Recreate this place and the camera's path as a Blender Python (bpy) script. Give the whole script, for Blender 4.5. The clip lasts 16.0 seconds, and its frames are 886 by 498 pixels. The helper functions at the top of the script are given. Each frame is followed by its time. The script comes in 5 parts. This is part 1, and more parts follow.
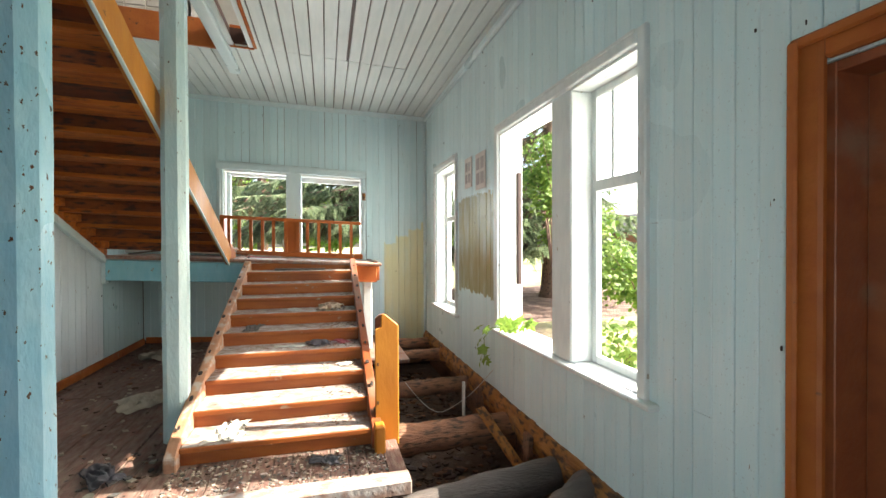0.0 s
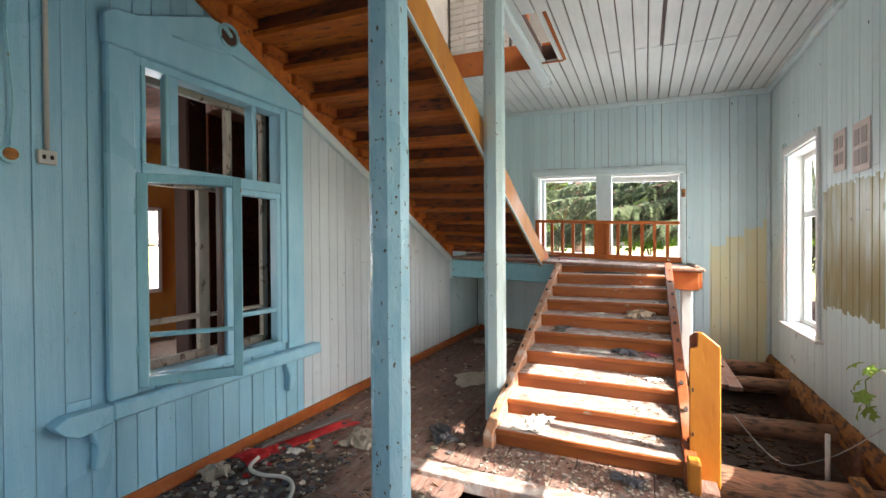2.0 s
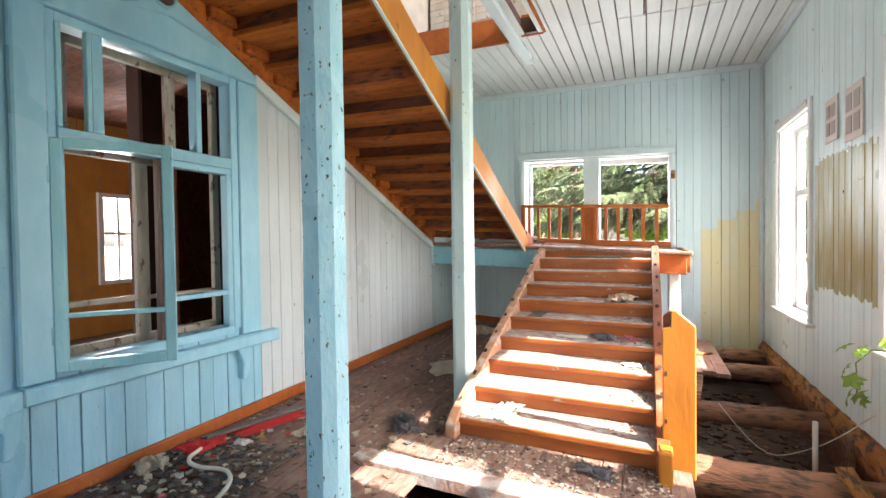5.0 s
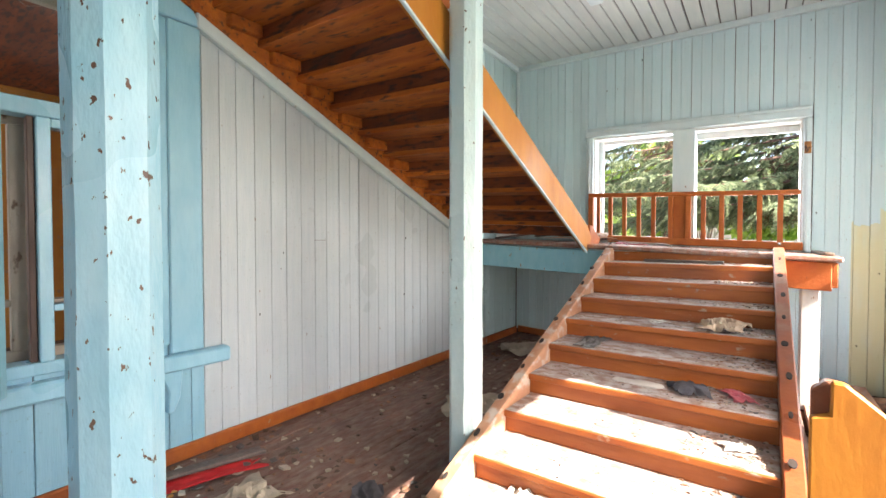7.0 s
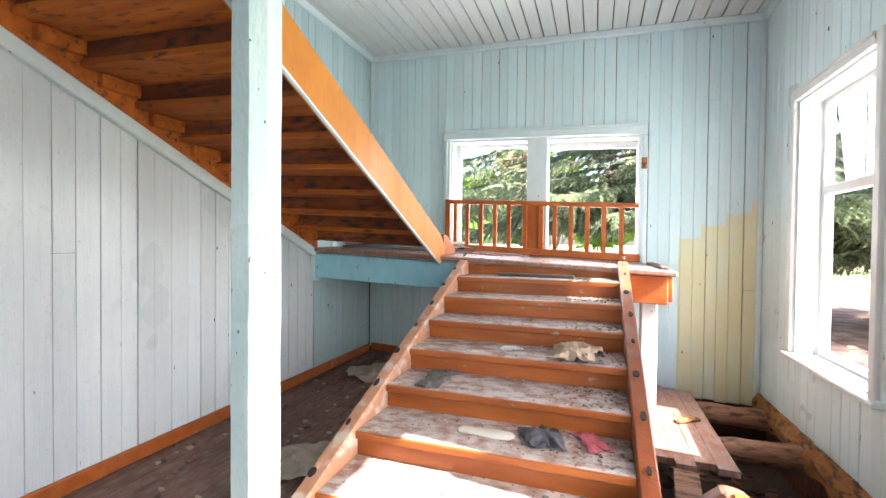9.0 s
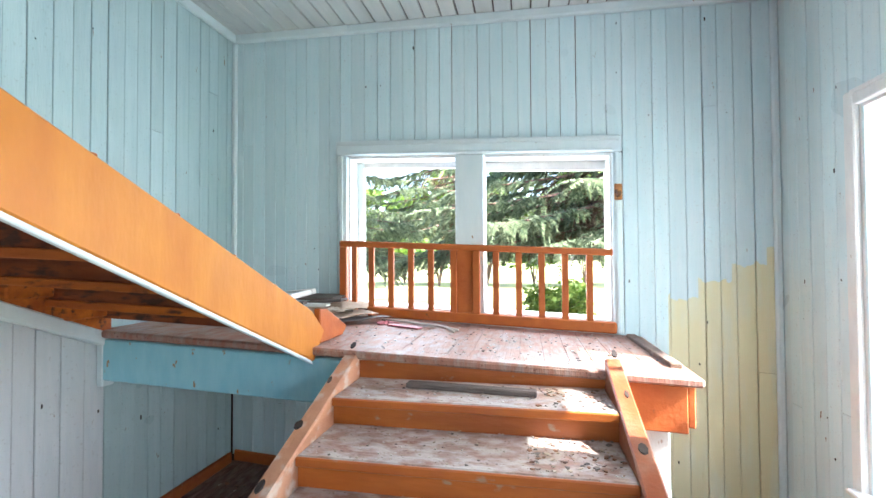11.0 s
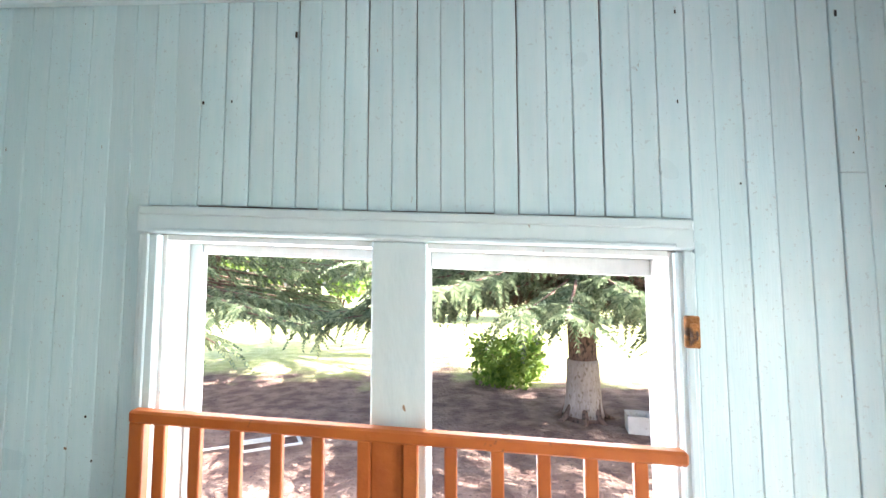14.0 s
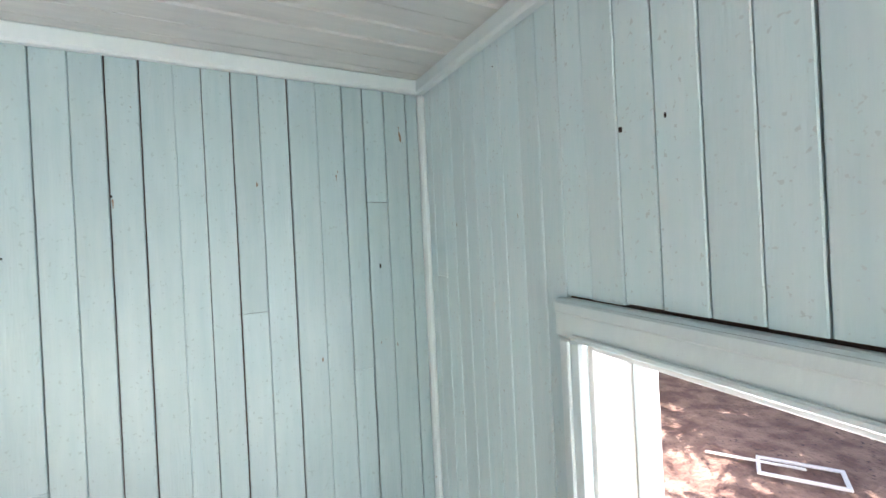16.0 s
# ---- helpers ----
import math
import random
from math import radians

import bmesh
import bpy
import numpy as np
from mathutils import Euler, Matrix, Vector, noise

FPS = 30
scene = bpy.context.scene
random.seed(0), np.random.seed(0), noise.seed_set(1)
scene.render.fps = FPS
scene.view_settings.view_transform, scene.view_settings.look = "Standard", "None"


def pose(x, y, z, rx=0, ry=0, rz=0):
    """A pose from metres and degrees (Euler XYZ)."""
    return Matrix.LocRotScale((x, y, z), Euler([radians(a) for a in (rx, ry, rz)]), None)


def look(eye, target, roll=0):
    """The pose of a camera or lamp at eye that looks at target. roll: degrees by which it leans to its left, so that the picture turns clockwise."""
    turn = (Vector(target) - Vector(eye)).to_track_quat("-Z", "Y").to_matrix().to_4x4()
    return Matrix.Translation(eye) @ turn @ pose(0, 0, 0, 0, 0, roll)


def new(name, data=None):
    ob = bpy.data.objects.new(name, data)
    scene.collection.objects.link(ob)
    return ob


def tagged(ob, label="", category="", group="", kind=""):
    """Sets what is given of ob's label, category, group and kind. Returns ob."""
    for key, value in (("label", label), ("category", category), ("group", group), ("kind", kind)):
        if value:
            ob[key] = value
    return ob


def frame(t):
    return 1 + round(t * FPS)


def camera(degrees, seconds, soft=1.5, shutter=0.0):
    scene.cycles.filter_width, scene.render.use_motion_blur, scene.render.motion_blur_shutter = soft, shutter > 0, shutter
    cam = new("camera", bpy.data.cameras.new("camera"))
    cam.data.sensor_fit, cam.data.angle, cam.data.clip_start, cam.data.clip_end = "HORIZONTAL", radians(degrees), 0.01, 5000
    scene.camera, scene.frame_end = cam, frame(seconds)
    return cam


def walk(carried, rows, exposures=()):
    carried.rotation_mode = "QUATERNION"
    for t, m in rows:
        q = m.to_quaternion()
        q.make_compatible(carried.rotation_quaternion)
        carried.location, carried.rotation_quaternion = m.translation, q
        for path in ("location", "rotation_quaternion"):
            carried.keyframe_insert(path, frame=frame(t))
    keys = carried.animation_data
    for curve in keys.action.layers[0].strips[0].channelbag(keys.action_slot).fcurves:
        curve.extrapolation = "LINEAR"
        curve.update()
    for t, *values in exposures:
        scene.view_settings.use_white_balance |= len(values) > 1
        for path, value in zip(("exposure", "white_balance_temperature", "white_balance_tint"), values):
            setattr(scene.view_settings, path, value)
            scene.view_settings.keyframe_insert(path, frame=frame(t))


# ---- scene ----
cam = camera(90.2, 16.0)
PATH = [
    (0, (0.169, -0.344, 1.63), (0.68, 1.59, 1.61), -0.2),
    (0.5, (0.112, -0.265, 1.628), (-0.006, 1.731, 1.613), -0.4),
    (1, (0.189, -0.297, 1.654), (-0.422, 1.607, 1.642), -0.7),
    (1.5, (0.229, -0.285, 1.671), (-0.556, 1.555, 1.657), -0.5),
    (2, (0.268, -0.289, 1.689), (-0.564, 1.529, 1.671), -0.4),
    (2.5, (0.288, -0.264, 1.694), (-0.554, 1.55, 1.669), -0.5),
    (3, (0.254, -0.281, 1.686), (-0.591, 1.531, 1.66), -0.3),
    (3.5, (0.192, -0.297, 1.69), (-0.649, 1.517, 1.66), -0.3),
    (4, (0.14, -0.218, 1.664), (-0.692, 1.6, 1.629), -0.5),
    (4.5, (0.37, -0.105, 1.632), (-0.459, 1.715, 1.611), -0.9),
    (4.7, (0.47, -0.049, 1.581), (-0.353, 1.773, 1.55), -0.8),
    (6.8, (0.431, 1.413, 1.461), (-0.727, 3.042, 1.402), -0.0),
    (7, (0.419, 1.513, 1.501), (-0.747, 3.137, 1.455), 0.0),
    (7.5, (0.493, 1.665, 1.552), (-0.67, 3.292, 1.52), 0.0),
    (8, (0.497, 1.848, 1.533), (-0.563, 3.544, 1.491), 0.3),
    (8.5, (0.427, 2.009, 1.48), (-0.409, 3.826, 1.446), 0.5),
    (9, (0.326, 2.273, 1.587), (-0.328, 4.162, 1.552), 0.6),
    (9.2, (0.29, 2.409, 1.604), (-0.341, 4.306, 1.554), 0.4),
    (11.3, (0.055, 4.301, 2.003), (-0.256, 6.274, 2.098), -0.15),
    (11.5, (0.017, 4.456, 2.015), (-0.253, 6.431, 2.18), 0.05),
    (12, (-0.022, 4.781, 2.167), (-0.182, 6.767, 2.339), 0.05),
    (12.5, (-0.026, 5.082, 2.333), (-0.053, 7.075, 2.496), 0.0),
    (13, (-0.066, 5.348, 2.473), (-0.032, 7.342, 2.628), 0.13),
    (13.5, (-0.048, 5.614, 2.603), (0.003, 7.608, 2.752), -0.13),
    (14, (-0.076, 5.903, 2.699), (-0.187, 7.894, 2.852), -0.1),
    (14.5, (-0.159, 6.145, 2.822), (-0.56, 8.098, 2.975), -0.3),
    (15, (-0.232, 6.405, 2.995), (-1.141, 8.184, 3.083), -0.7),
    (15.5, (-0.386, 6.615, 3.172), (-1.797, 8.03, 3.24), -1.5),
    (16, (-0.475, 6.86, 3.256), (-2.244, 7.792, 3.253), -2.8),
]
EXPO = [(0, 2.15, 6850, 8), (1.0, 1.95, 6850, 9), (2.0, 2.12, 6750, 15), (2.5, 2.4, 6750, 15), (3.5, 2.45, 6750, 16), (4.5, 2.7, 6800, 16), (7.0, 2.6, 6900, 18), (9.0, 2.9, 6450, 17), (11.5, 2.85, 5950, 14), (12.5, 3.02, 6100, 18), (14.5, 2.95, 6450, 16), (16.0, 2.88, 6650, 22)]
walk(cam, [(t, look(eye, target, roll)) for t, eye, target, roll in PATH], EXPO)

# ---- world and sun ----
SUN_EL, SUN_AZ = 38.0, 7.0          # azimuth counted from +x towards -y
sun_from = Vector((math.cos(radians(SUN_EL)) * math.cos(radians(SUN_AZ)), -math.cos(radians(SUN_EL)) * math.sin(radians(SUN_AZ)), math.sin(radians(SUN_EL))))
world = bpy.data.worlds.new("sky")
scene.world = world
world.use_nodes = True
wn = world.node_tree.nodes
sky = wn.new("ShaderNodeTexSky")
sky.sky_type, sky.sun_disc = "NISHITA", False
sky.sun_elevation, sky.sun_rotation = radians(SUN_EL), radians(90 + SUN_AZ)
sky.dust_density, sky.air_density = 3.0, 1.0
world.node_tree.links.new(sky.outputs[0], wn["Background"].inputs[0])
wn["Background"].inputs[1].default_value = 0.15
sun = new("sun", bpy.data.lights.new("sun", "SUN"))
sun.data.energy, sun.data.angle, sun.data.color = 5.0, radians(0.5), (1.0, 0.95, 0.86)
sun.matrix_world = look(sun_from * 30, (0, 0, 0))


def window_light(name, centre, facing, w, h, power):
    """Daylight of the sky that enters by an opening."""
    lamp = new(name, bpy.data.lights.new(name, "AREA"))
    lamp.data.shape, lamp.data.size, lamp.data.size_y, lamp.data.energy = "RECTANGLE", w, h, power
    lamp.data.color = (0.92, 0.97, 1.0)
    lamp.matrix_world = look(centre, Vector(centre) + Vector(facing))
    return lamp


window_light("window_light", (2.35, 3.0, 1.85), (-1, 0, -0.1), 2.3, 2.1, 17)
window_light("window_light", (2.35, 6.37, 1.8), (-1, 0, -0.1), 1.1, 2.1, 9)
window_light("window_light", (-0.37, 8.3, 2.2), (0, -1, -0.1), 2.3, 1.3, 15)


window_light("window_light", (1.95, 4.2, 5.65), (-1, 0, 0), 1.9, 1.4, 40)
# Fill lamp added at an assumed south opening to brighten the east wall.
window_light("south_fill_light", (-1.1, -1.85, 1.25), (0.9, 1, 0.1), 1.2, 2.2, 4.5).data.spread = radians(110)


# ---- materials ----
def material(name, rough=0.6, metal=0.0):
    m = bpy.data.materials.new(name)
    m.use_nodes = True
    b = m.node_tree.nodes["Principled BSDF"]
    b.inputs["Roughness"].default_value, b.inputs["Metallic"].default_value = rough, metal
    return m, m.node_tree.nodes, m.node_tree.links, b


def rgb(c):
    return (*c, 1.0)


def mapped(n, l, scale):
    g = n.new("ShaderNodeNewGeometry")
    v = n.new("ShaderNodeVectorMath")
    v.operation = "MULTIPLY"
    v.inputs[1].default_value = scale
    l.new(g.outputs["Position"], v.inputs[0])
    return v.outputs[0]


def noise_of(n, l, vec, scale, detail=4.0, low=0.4, high=0.6):
    t = n.new("ShaderNodeTexNoise")
    t.inputs["Scale"].default_value, t.inputs["Detail"].default_value = scale, detail
    l.new(vec, t.inputs["Vector"])
    r = n.new("ShaderNodeMapRange")
    r.inputs["From Min"].default_value, r.inputs["From Max"].default_value = low, high
    l.new(t.outputs[0], r.inputs["Value"])
    return r.outputs[0]


def mix(n, l, fac, a, b):
    m = n.new("ShaderNodeMix")
    m.data_type = "RGBA"
    for i, v in ((0, fac), (6, a), (7, b)):
        if hasattr(v, "links"):
            l.new(v, m.inputs[i])
        else:
            m.inputs[i].default_value = v if i == 0 else rgb(v)
    return m.outputs[2]


def math_node(n, l, op, a, b):
    m = n.new("ShaderNodeMath")
    m.operation, m.use_clamp = op, op in ("ADD", "SUBTRACT")
    for i, v in ((0, a), (1, b)):
        if hasattr(v, "links"):
            l.new(v, m.inputs[i])
        else:
            m.inputs[i].default_value = v
    return m.outputs[0]


def surface(name, base, second, grain=(1, 1, 1), scale=6.0, rough=0.6, chips=None, chip_at=(0.68, 0.7), bump=0.15, vary=0.06, speck=0.0, worn=None, worn_at=(0.55, 0.7), chip_scale=9.0):
    """Painted, weathered surface: two-scale tone, optional chips down to another colour, fine relief."""
    m, n, l, b = material(name, rough)
    pos = mapped(n, l, grain)
    col = mix(n, l, noise_of(n, l, pos, scale, 5, 0.3, 0.7), base, second)
    g0 = n.new("ShaderNodeNewGeometry")
    big = noise_of(n, l, g0.outputs["Position"], 0.9, 3, 0.35, 0.65)
    info = n.new("ShaderNodeObjectInfo")
    tone = math_node(n, l, "MULTIPLY", math_node(n, l, "SUBTRACT", info.outputs["Random"], 0.0), vary * 2)
    tone = math_node(n, l, "ADD", tone, math_node(n, l, "MULTIPLY", big, vary))
    col = mix(n, l, tone, col, tuple(c * 0.3 for c in second))
    if worn:
        col = mix(n, l, noise_of(n, l, g0.outputs["Position"], 2.3, 8, *worn_at), col, worn)
    if chips:
        cpos = mapped(n, l, tuple(0.6 + 0.4 * g for g in grain))
        col = mix(n, l, noise_of(n, l, cpos, chip_scale, 6, *chip_at), col, chips)
    if speck:
        col = mix(n, l, noise_of(n, l, g0.outputs["Position"], 60.0, 2, 0.66, 0.7), col, tuple(c * (1 - speck) for c in second))
    l.new(col, b.inputs["Base Color"])
    bp = n.new("ShaderNodeBump")
    bp.inputs["Strength"].default_value, bp.inputs["Distance"].default_value = bump, 0.01
    l.new(noise_of(n, l, pos, scale * 4, 6, 0.2, 0.8), bp.inputs["Height"])
    l.new(bp.outputs[0], b.inputs["Normal"])
    rr = n.new("ShaderNodeMapRange")
    rr.inputs["To Min"].default_value, rr.inputs["To Max"].default_value = max(rough - 0.15, 0.1), min(rough + 0.15, 1)
    l.new(big, rr.inputs["Value"])
    l.new(rr.outputs[0], b.inputs["Roughness"])
    return m


def wall_paint(name, grain, patch=None, tones=None):
    """Pale blue gloss paint on boards; patch: (axis, low, high, z low, z high, colour), older paint showing."""
    m = surface(name, *(tones or (BLUE, BLUE2)), grain, 5.0, 0.42, chips=(0.2, 0.13, 0.08), chip_at=(0.73, 0.74), bump=0.12, vary=0.07, speck=0.25)
    if patch:
        axis, lo, hi, zlo, zhi, colour = patch
        n, l = m.node_tree.nodes, m.node_tree.links
        b = n["Principled BSDF"]
        old = b.inputs["Base Color"].links[0].from_socket
        g = n.new("ShaderNodeNewGeometry")
        s = n.new("ShaderNodeSeparateXYZ")
        l.new(g.outputs["Position"], s.inputs[0])
        info = n.new("ShaderNodeObjectInfo")
        jag = math_node(n, l, "MULTIPLY", info.outputs["Random"], 0.06)
        wob = math_node(n, l, "MULTIPLY", noise_of(n, l, g.outputs["Position"], 14.0, 5, 0.2, 0.8), 0.1)
        z = n.new("ShaderNodeMath")
        z.operation = "ADD"
        l.new(s.outputs[2], z.inputs[0])
        l.new(math_node(n, l, "ADD", jag, wob), z.inputs[1])
        a = s.outputs[axis]
        if axis == 0:
            top = n.new("ShaderNodeMapRange")
            top.inputs["From Min"].default_value, top.inputs["From Max"].default_value = lo, hi
            top.inputs["To Min"].default_value, top.inputs["To Max"].default_value = zhi - 0.41, zhi + 0.07
            snap = math_node(n, l, "SNAP", a, 0.236)
            l.new(snap, top.inputs["Value"])
            under = math_node(n, l, "LESS_THAN", z.outputs[0], top.outputs[0])
        else:
            under = math_node(n, l, "LESS_THAN", z.outputs[0], zhi + 0.12)
        f = math_node(n, l, "MULTIPLY", under, math_node(n, l, "GREATER_THAN", z.outputs[0], zlo + 0.12))
        f = math_node(n, l, "MULTIPLY", f, math_node(n, l, "GREATER_THAN", a, lo))
        f = math_node(n, l, "MULTIPLY", f, math_node(n, l, "LESS_THAN", a, hi))
        thin = noise_of(n, l, mapped(n, l, (4, 4, 0.8)), 2.2, 5, 0.25, 0.55)
        f = math_node(n, l, "MULTIPLY", f, math_node(n, l, "ADD", math_node(n, l, "MULTIPLY", thin, 0.38), 0.57))
        l.new(mix(n, l, f, old, colour), b.inputs["Base Color"])
    return m


BLUE, BLUE2 = (0.555, 0.745, 0.785), (0.625, 0.775, 0.81)
# Blue paint deepened to carry the shade at the near end of the hall.
M_LEFT = wall_paint("blue_paint_left_shaded", (6, 6, 0.6), None, ((0.24, 0.50, 0.65), (0.30, 0.56, 0.69)))
# Same pale blue, darkened because less light falls on the upper west wall.
M_WEST = wall_paint("blue_paint_west_shaded", (6, 6, 0.6), None, ((0.37, 0.53, 0.57), (0.42, 0.57, 0.60)))
M_UNDERSTAIR = wall_paint("grey_white_paint", (6, 6, 0.6), None, ((0.50, 0.58, 0.62), (0.56, 0.62, 0.65)))
M_NORTH = wall_paint("blue_paint_north", (6, 6, 0.6), (0, 1.2, 2.0, -1.0, 2.15, (0.63, 0.60, 0.36)))
# Boards whitened for bounced sunlight; the olive patch is older paint.
M_RIGHT = wall_paint("blue_paint_right_lit", (6, 6, 0.6), (1, 4.3, 5.62, 0.98, 2.2, (0.22, 0.175, 0.012)), ((0.60, 0.765, 0.79), (0.67, 0.79, 0.80)))
M_TRIM = surface("pale_blue_trim", (0.58, 0.71, 0.74), (0.64, 0.75, 0.77), (3, 3, 1), 4, 0.4, chips=(0.25, 0.17, 0.1), chip_at=(0.73, 0.75), vary=0.05)
M_CASING = surface("blue_gloss_casing", (0.24, 0.52, 0.67), (0.31, 0.58, 0.71), (3, 3, 1), 4, 0.35, chips=(0.2, 0.12, 0.08), chip_at=(0.75, 0.77), vary=0.05)
M_SASH = surface("teal_sash_paint", (0.22, 0.52, 0.62), (0.30, 0.58, 0.66), (3, 3, 1), 5, 0.4, chips=(0.3, 0.2, 0.12), chip_at=(0.68, 0.71), vary=0.05)
M_POST = surface("blue_post_paint", (0.29, 0.56, 0.68), (0.40, 0.64, 0.73), (3, 3, 1.2), 4, 0.35, chips=(0.10, 0.05, 0.03), chip_at=(0.655, 0.67), bump=0.3, vary=0.04, chip_scale=20.0)
M_POST2 = surface("pale_post_paint", (0.50, 0.68, 0.70), (0.58, 0.72, 0.72), (3, 3, 1.2), 4, 0.35, chips=(0.10, 0.05, 0.03), chip_at=(0.70, 0.715), bump=0.3, vary=0.04, chip_scale=18.0)
M_WHITE = surface("white_window_paint", (0.74, 0.76, 0.74), (0.64, 0.67, 0.66), (3, 3, 1), 5, 0.45, chips=(0.35, 0.27, 0.2), chip_at=(0.70, 0.73), vary=0.06)
M_CEIL = surface("white_ceiling_paint", (0.66, 0.71, 0.70), (0.58, 0.65, 0.65), (5, 0.6, 1), 5, 0.5, chips=(0.15, 0.08, 0.05), chip_at=(0.77, 0.79), vary=0.08)
M_ORANGE = surface("orange_enamel", (0.46, 0.125, 0.017), (0.37, 0.085, 0.011), (2, 2, 2), 4, 0.6, chips=(0.13, 0.05, 0.02), chip_at=(0.68, 0.73), vary=0.08, bump=0.2)
M_ORANGE_L = surface("ochre_enamel", (0.53, 0.205, 0.017), (0.44, 0.15, 0.012), (2, 2, 0.7), 4, 0.6, chips=(0.13, 0.05, 0.02), chip_at=(0.76, 0.79), vary=0.05, bump=0.15)
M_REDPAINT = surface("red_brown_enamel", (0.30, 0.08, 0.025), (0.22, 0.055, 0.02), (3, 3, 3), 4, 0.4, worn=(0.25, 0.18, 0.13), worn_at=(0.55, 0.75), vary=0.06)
M_TREAD = surface("worn_tread", (0.34, 0.25, 0.21), (0.27, 0.15, 0.11), (1.4, 3, 1), 5, 0.75, chips=(0.43, 0.39, 0.37), chip_at=(0.40, 0.60), vary=0.05, bump=0.5, speck=0.4)
M_RISER = surface("red_orange_riser", (0.42, 0.118, 0.016), (0.30, 0.068, 0.010), (0.7, 3, 3), 4, 0.5, chips=(0.30, 0.20, 0.14), chip_at=(0.66, 0.72), vary=0.12, bump=0.2)
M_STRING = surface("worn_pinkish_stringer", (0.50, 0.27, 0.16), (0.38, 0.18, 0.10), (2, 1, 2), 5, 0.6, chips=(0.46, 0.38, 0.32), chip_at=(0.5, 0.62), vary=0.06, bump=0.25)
# Two tones of one wood: darkened as if shaded, brightened as if lit.
M_UNDER = surface("bare_wood_shaded", (0.36, 0.088, 0.015), (0.14, 0.034, 0.009), (0.5, 5, 5), 2.2, 0.8, chips=(0.05, 0.02, 0.01), chip_at=(0.5, 0.64), vary=0.3, bump=0.45)
M_UNDER_L = surface("orange_wood_lit", (0.60, 0.165, 0.012), (0.34, 0.075, 0.007), (0.5, 5, 5), 2.6, 0.8, chips=(0.08, 0.03, 0.012), chip_at=(0.56, 0.7), vary=0.15, bump=0.4)
M_FLOOR = surface("dirty_floor_boards", (0.22, 0.105, 0.075), (0.13, 0.07, 0.055), (5, 0.8, 1), 3, 0.8, chips=(0.22, 0.165, 0.135), chip_at=(0.4, 0.75), vary=0.12, bump=0.6, speck=0.5)
M_LANDING = surface("worn_landing_boards", (0.33, 0.165, 0.115), (0.25, 0.10, 0.06), (5, 0.8, 1), 3, 0.55, chips=(0.29, 0.215, 0.18), chip_at=(0.42, 0.66), vary=0.02, bump=0.4, speck=0.5)
M_LOG = surface("old_log", (0.38, 0.18, 0.095), (0.22, 0.11, 0.065), (0.8, 6, 6), 3, 0.8, chips=(0.07, 0.045, 0.03), chip_at=(0.5, 0.65), vary=0.2, bump=0.8)
M_LOG_GREY = surface("grey_log", (0.17, 0.14, 0.125), (0.11, 0.09, 0.08), (0.8, 6, 6), 3, 0.85, vary=0.15, bump=0.8)
M_ROT = surface("rotten_orange_wood", (0.55, 0.24, 0.05), (0.34, 0.13, 0.035), (4, 0.8, 4), 4, 0.8, chips=(0.08, 0.04, 0.02), chip_at=(0.5, 0.62), vary=0.15, bump=1.0)
M_DIRT = surface("dark_earth", (0.14, 0.09, 0.06), (0.085, 0.055, 0.04), (1, 1, 1), 6, 0.95, chips=(0.17, 0.13, 0.1), chip_at=(0.6, 0.7), vary=0.1, bump=1.0, speck=0.6)
M_DARK = surface("dark_brown_wood", (0.07, 0.03, 0.02), (0.045, 0.02, 0.014), (3, 3, 1), 4, 0.6, vary=0.1)
M_YELLOW = surface("ochre_room_paint", (0.62, 0.30, 0.06), (0.50, 0.22, 0.05), (2, 2, 1), 3, 0.7, chips=(0.3, 0.2, 0.12), chip_at=(0.6, 0.7), vary=0.1)
M_CREAM = surface("old_cream_paint", (0.46, 0.41, 0.34), (0.36, 0.31, 0.25), (3, 3, 1), 5, 0.6, chips=(0.14, 0.09, 0.06), chip_at=(0.6, 0.66), vary=0.1)
M_PLASTER = surface("old_white_plaster", (0.70, 0.66, 0.60), (0.58, 0.53, 0.47), (1, 1, 1), 4, 0.8, chips=(0.35, 0.27, 0.2), chip_at=(0.64, 0.7), vary=0.1, bump=0.5)
M_PAPER = surface("dirty_paper", (0.55, 0.48, 0.38), (0.42, 0.36, 0.28), (1, 1, 1), 8, 0.9, vary=0.2, bump=0.3)
M_CARD = surface("tan_cardboard", (0.52, 0.40, 0.29), (0.42, 0.31, 0.22), (1, 1, 1), 7, 0.9, chips=(0.30, 0.22, 0.16), chip_at=(0.56, 0.7), vary=0.06, bump=0.4)
M_GREY = surface("grey_rubbish", (0.20, 0.19, 0.18), (0.13, 0.12, 0.11), (1, 1, 1), 9, 0.9, vary=0.3, bump=0.4)
M_RED = surface("red_cloth", (0.62, 0.02, 0.02), (0.42, 0.01, 0.015), (1, 1, 1), 9, 0.85, vary=0.1)
M_BLACKCLOTH = surface("grey_cloth", (0.09, 0.085, 0.1), (0.05, 0.05, 0.06), (1, 1, 1), 12, 0.95, vary=0.1)
M_PINK = surface("pink_plastic", (0.55, 0.14, 0.16), (0.42, 0.09, 0.12), (1, 1, 1), 9, 0.5, vary=0.1)
M_PIPE = surface("pale_plastic", (0.6, 0.58, 0.52), (0.5, 0.48, 0.43), (1, 1, 1), 9, 0.5, vary=0.1)
M_BOLT = surface("black_iron_and_hole_shade", (0.018, 0.014, 0.013), (0.03, 0.02, 0.015), (1, 1, 1), 20, 0.85, vary=0.1)
M_SIGN = surface("sign_card", (0.70, 0.62, 0.58), (0.62, 0.54, 0.5), (1, 1, 1), 6, 0.6, vary=0.05)
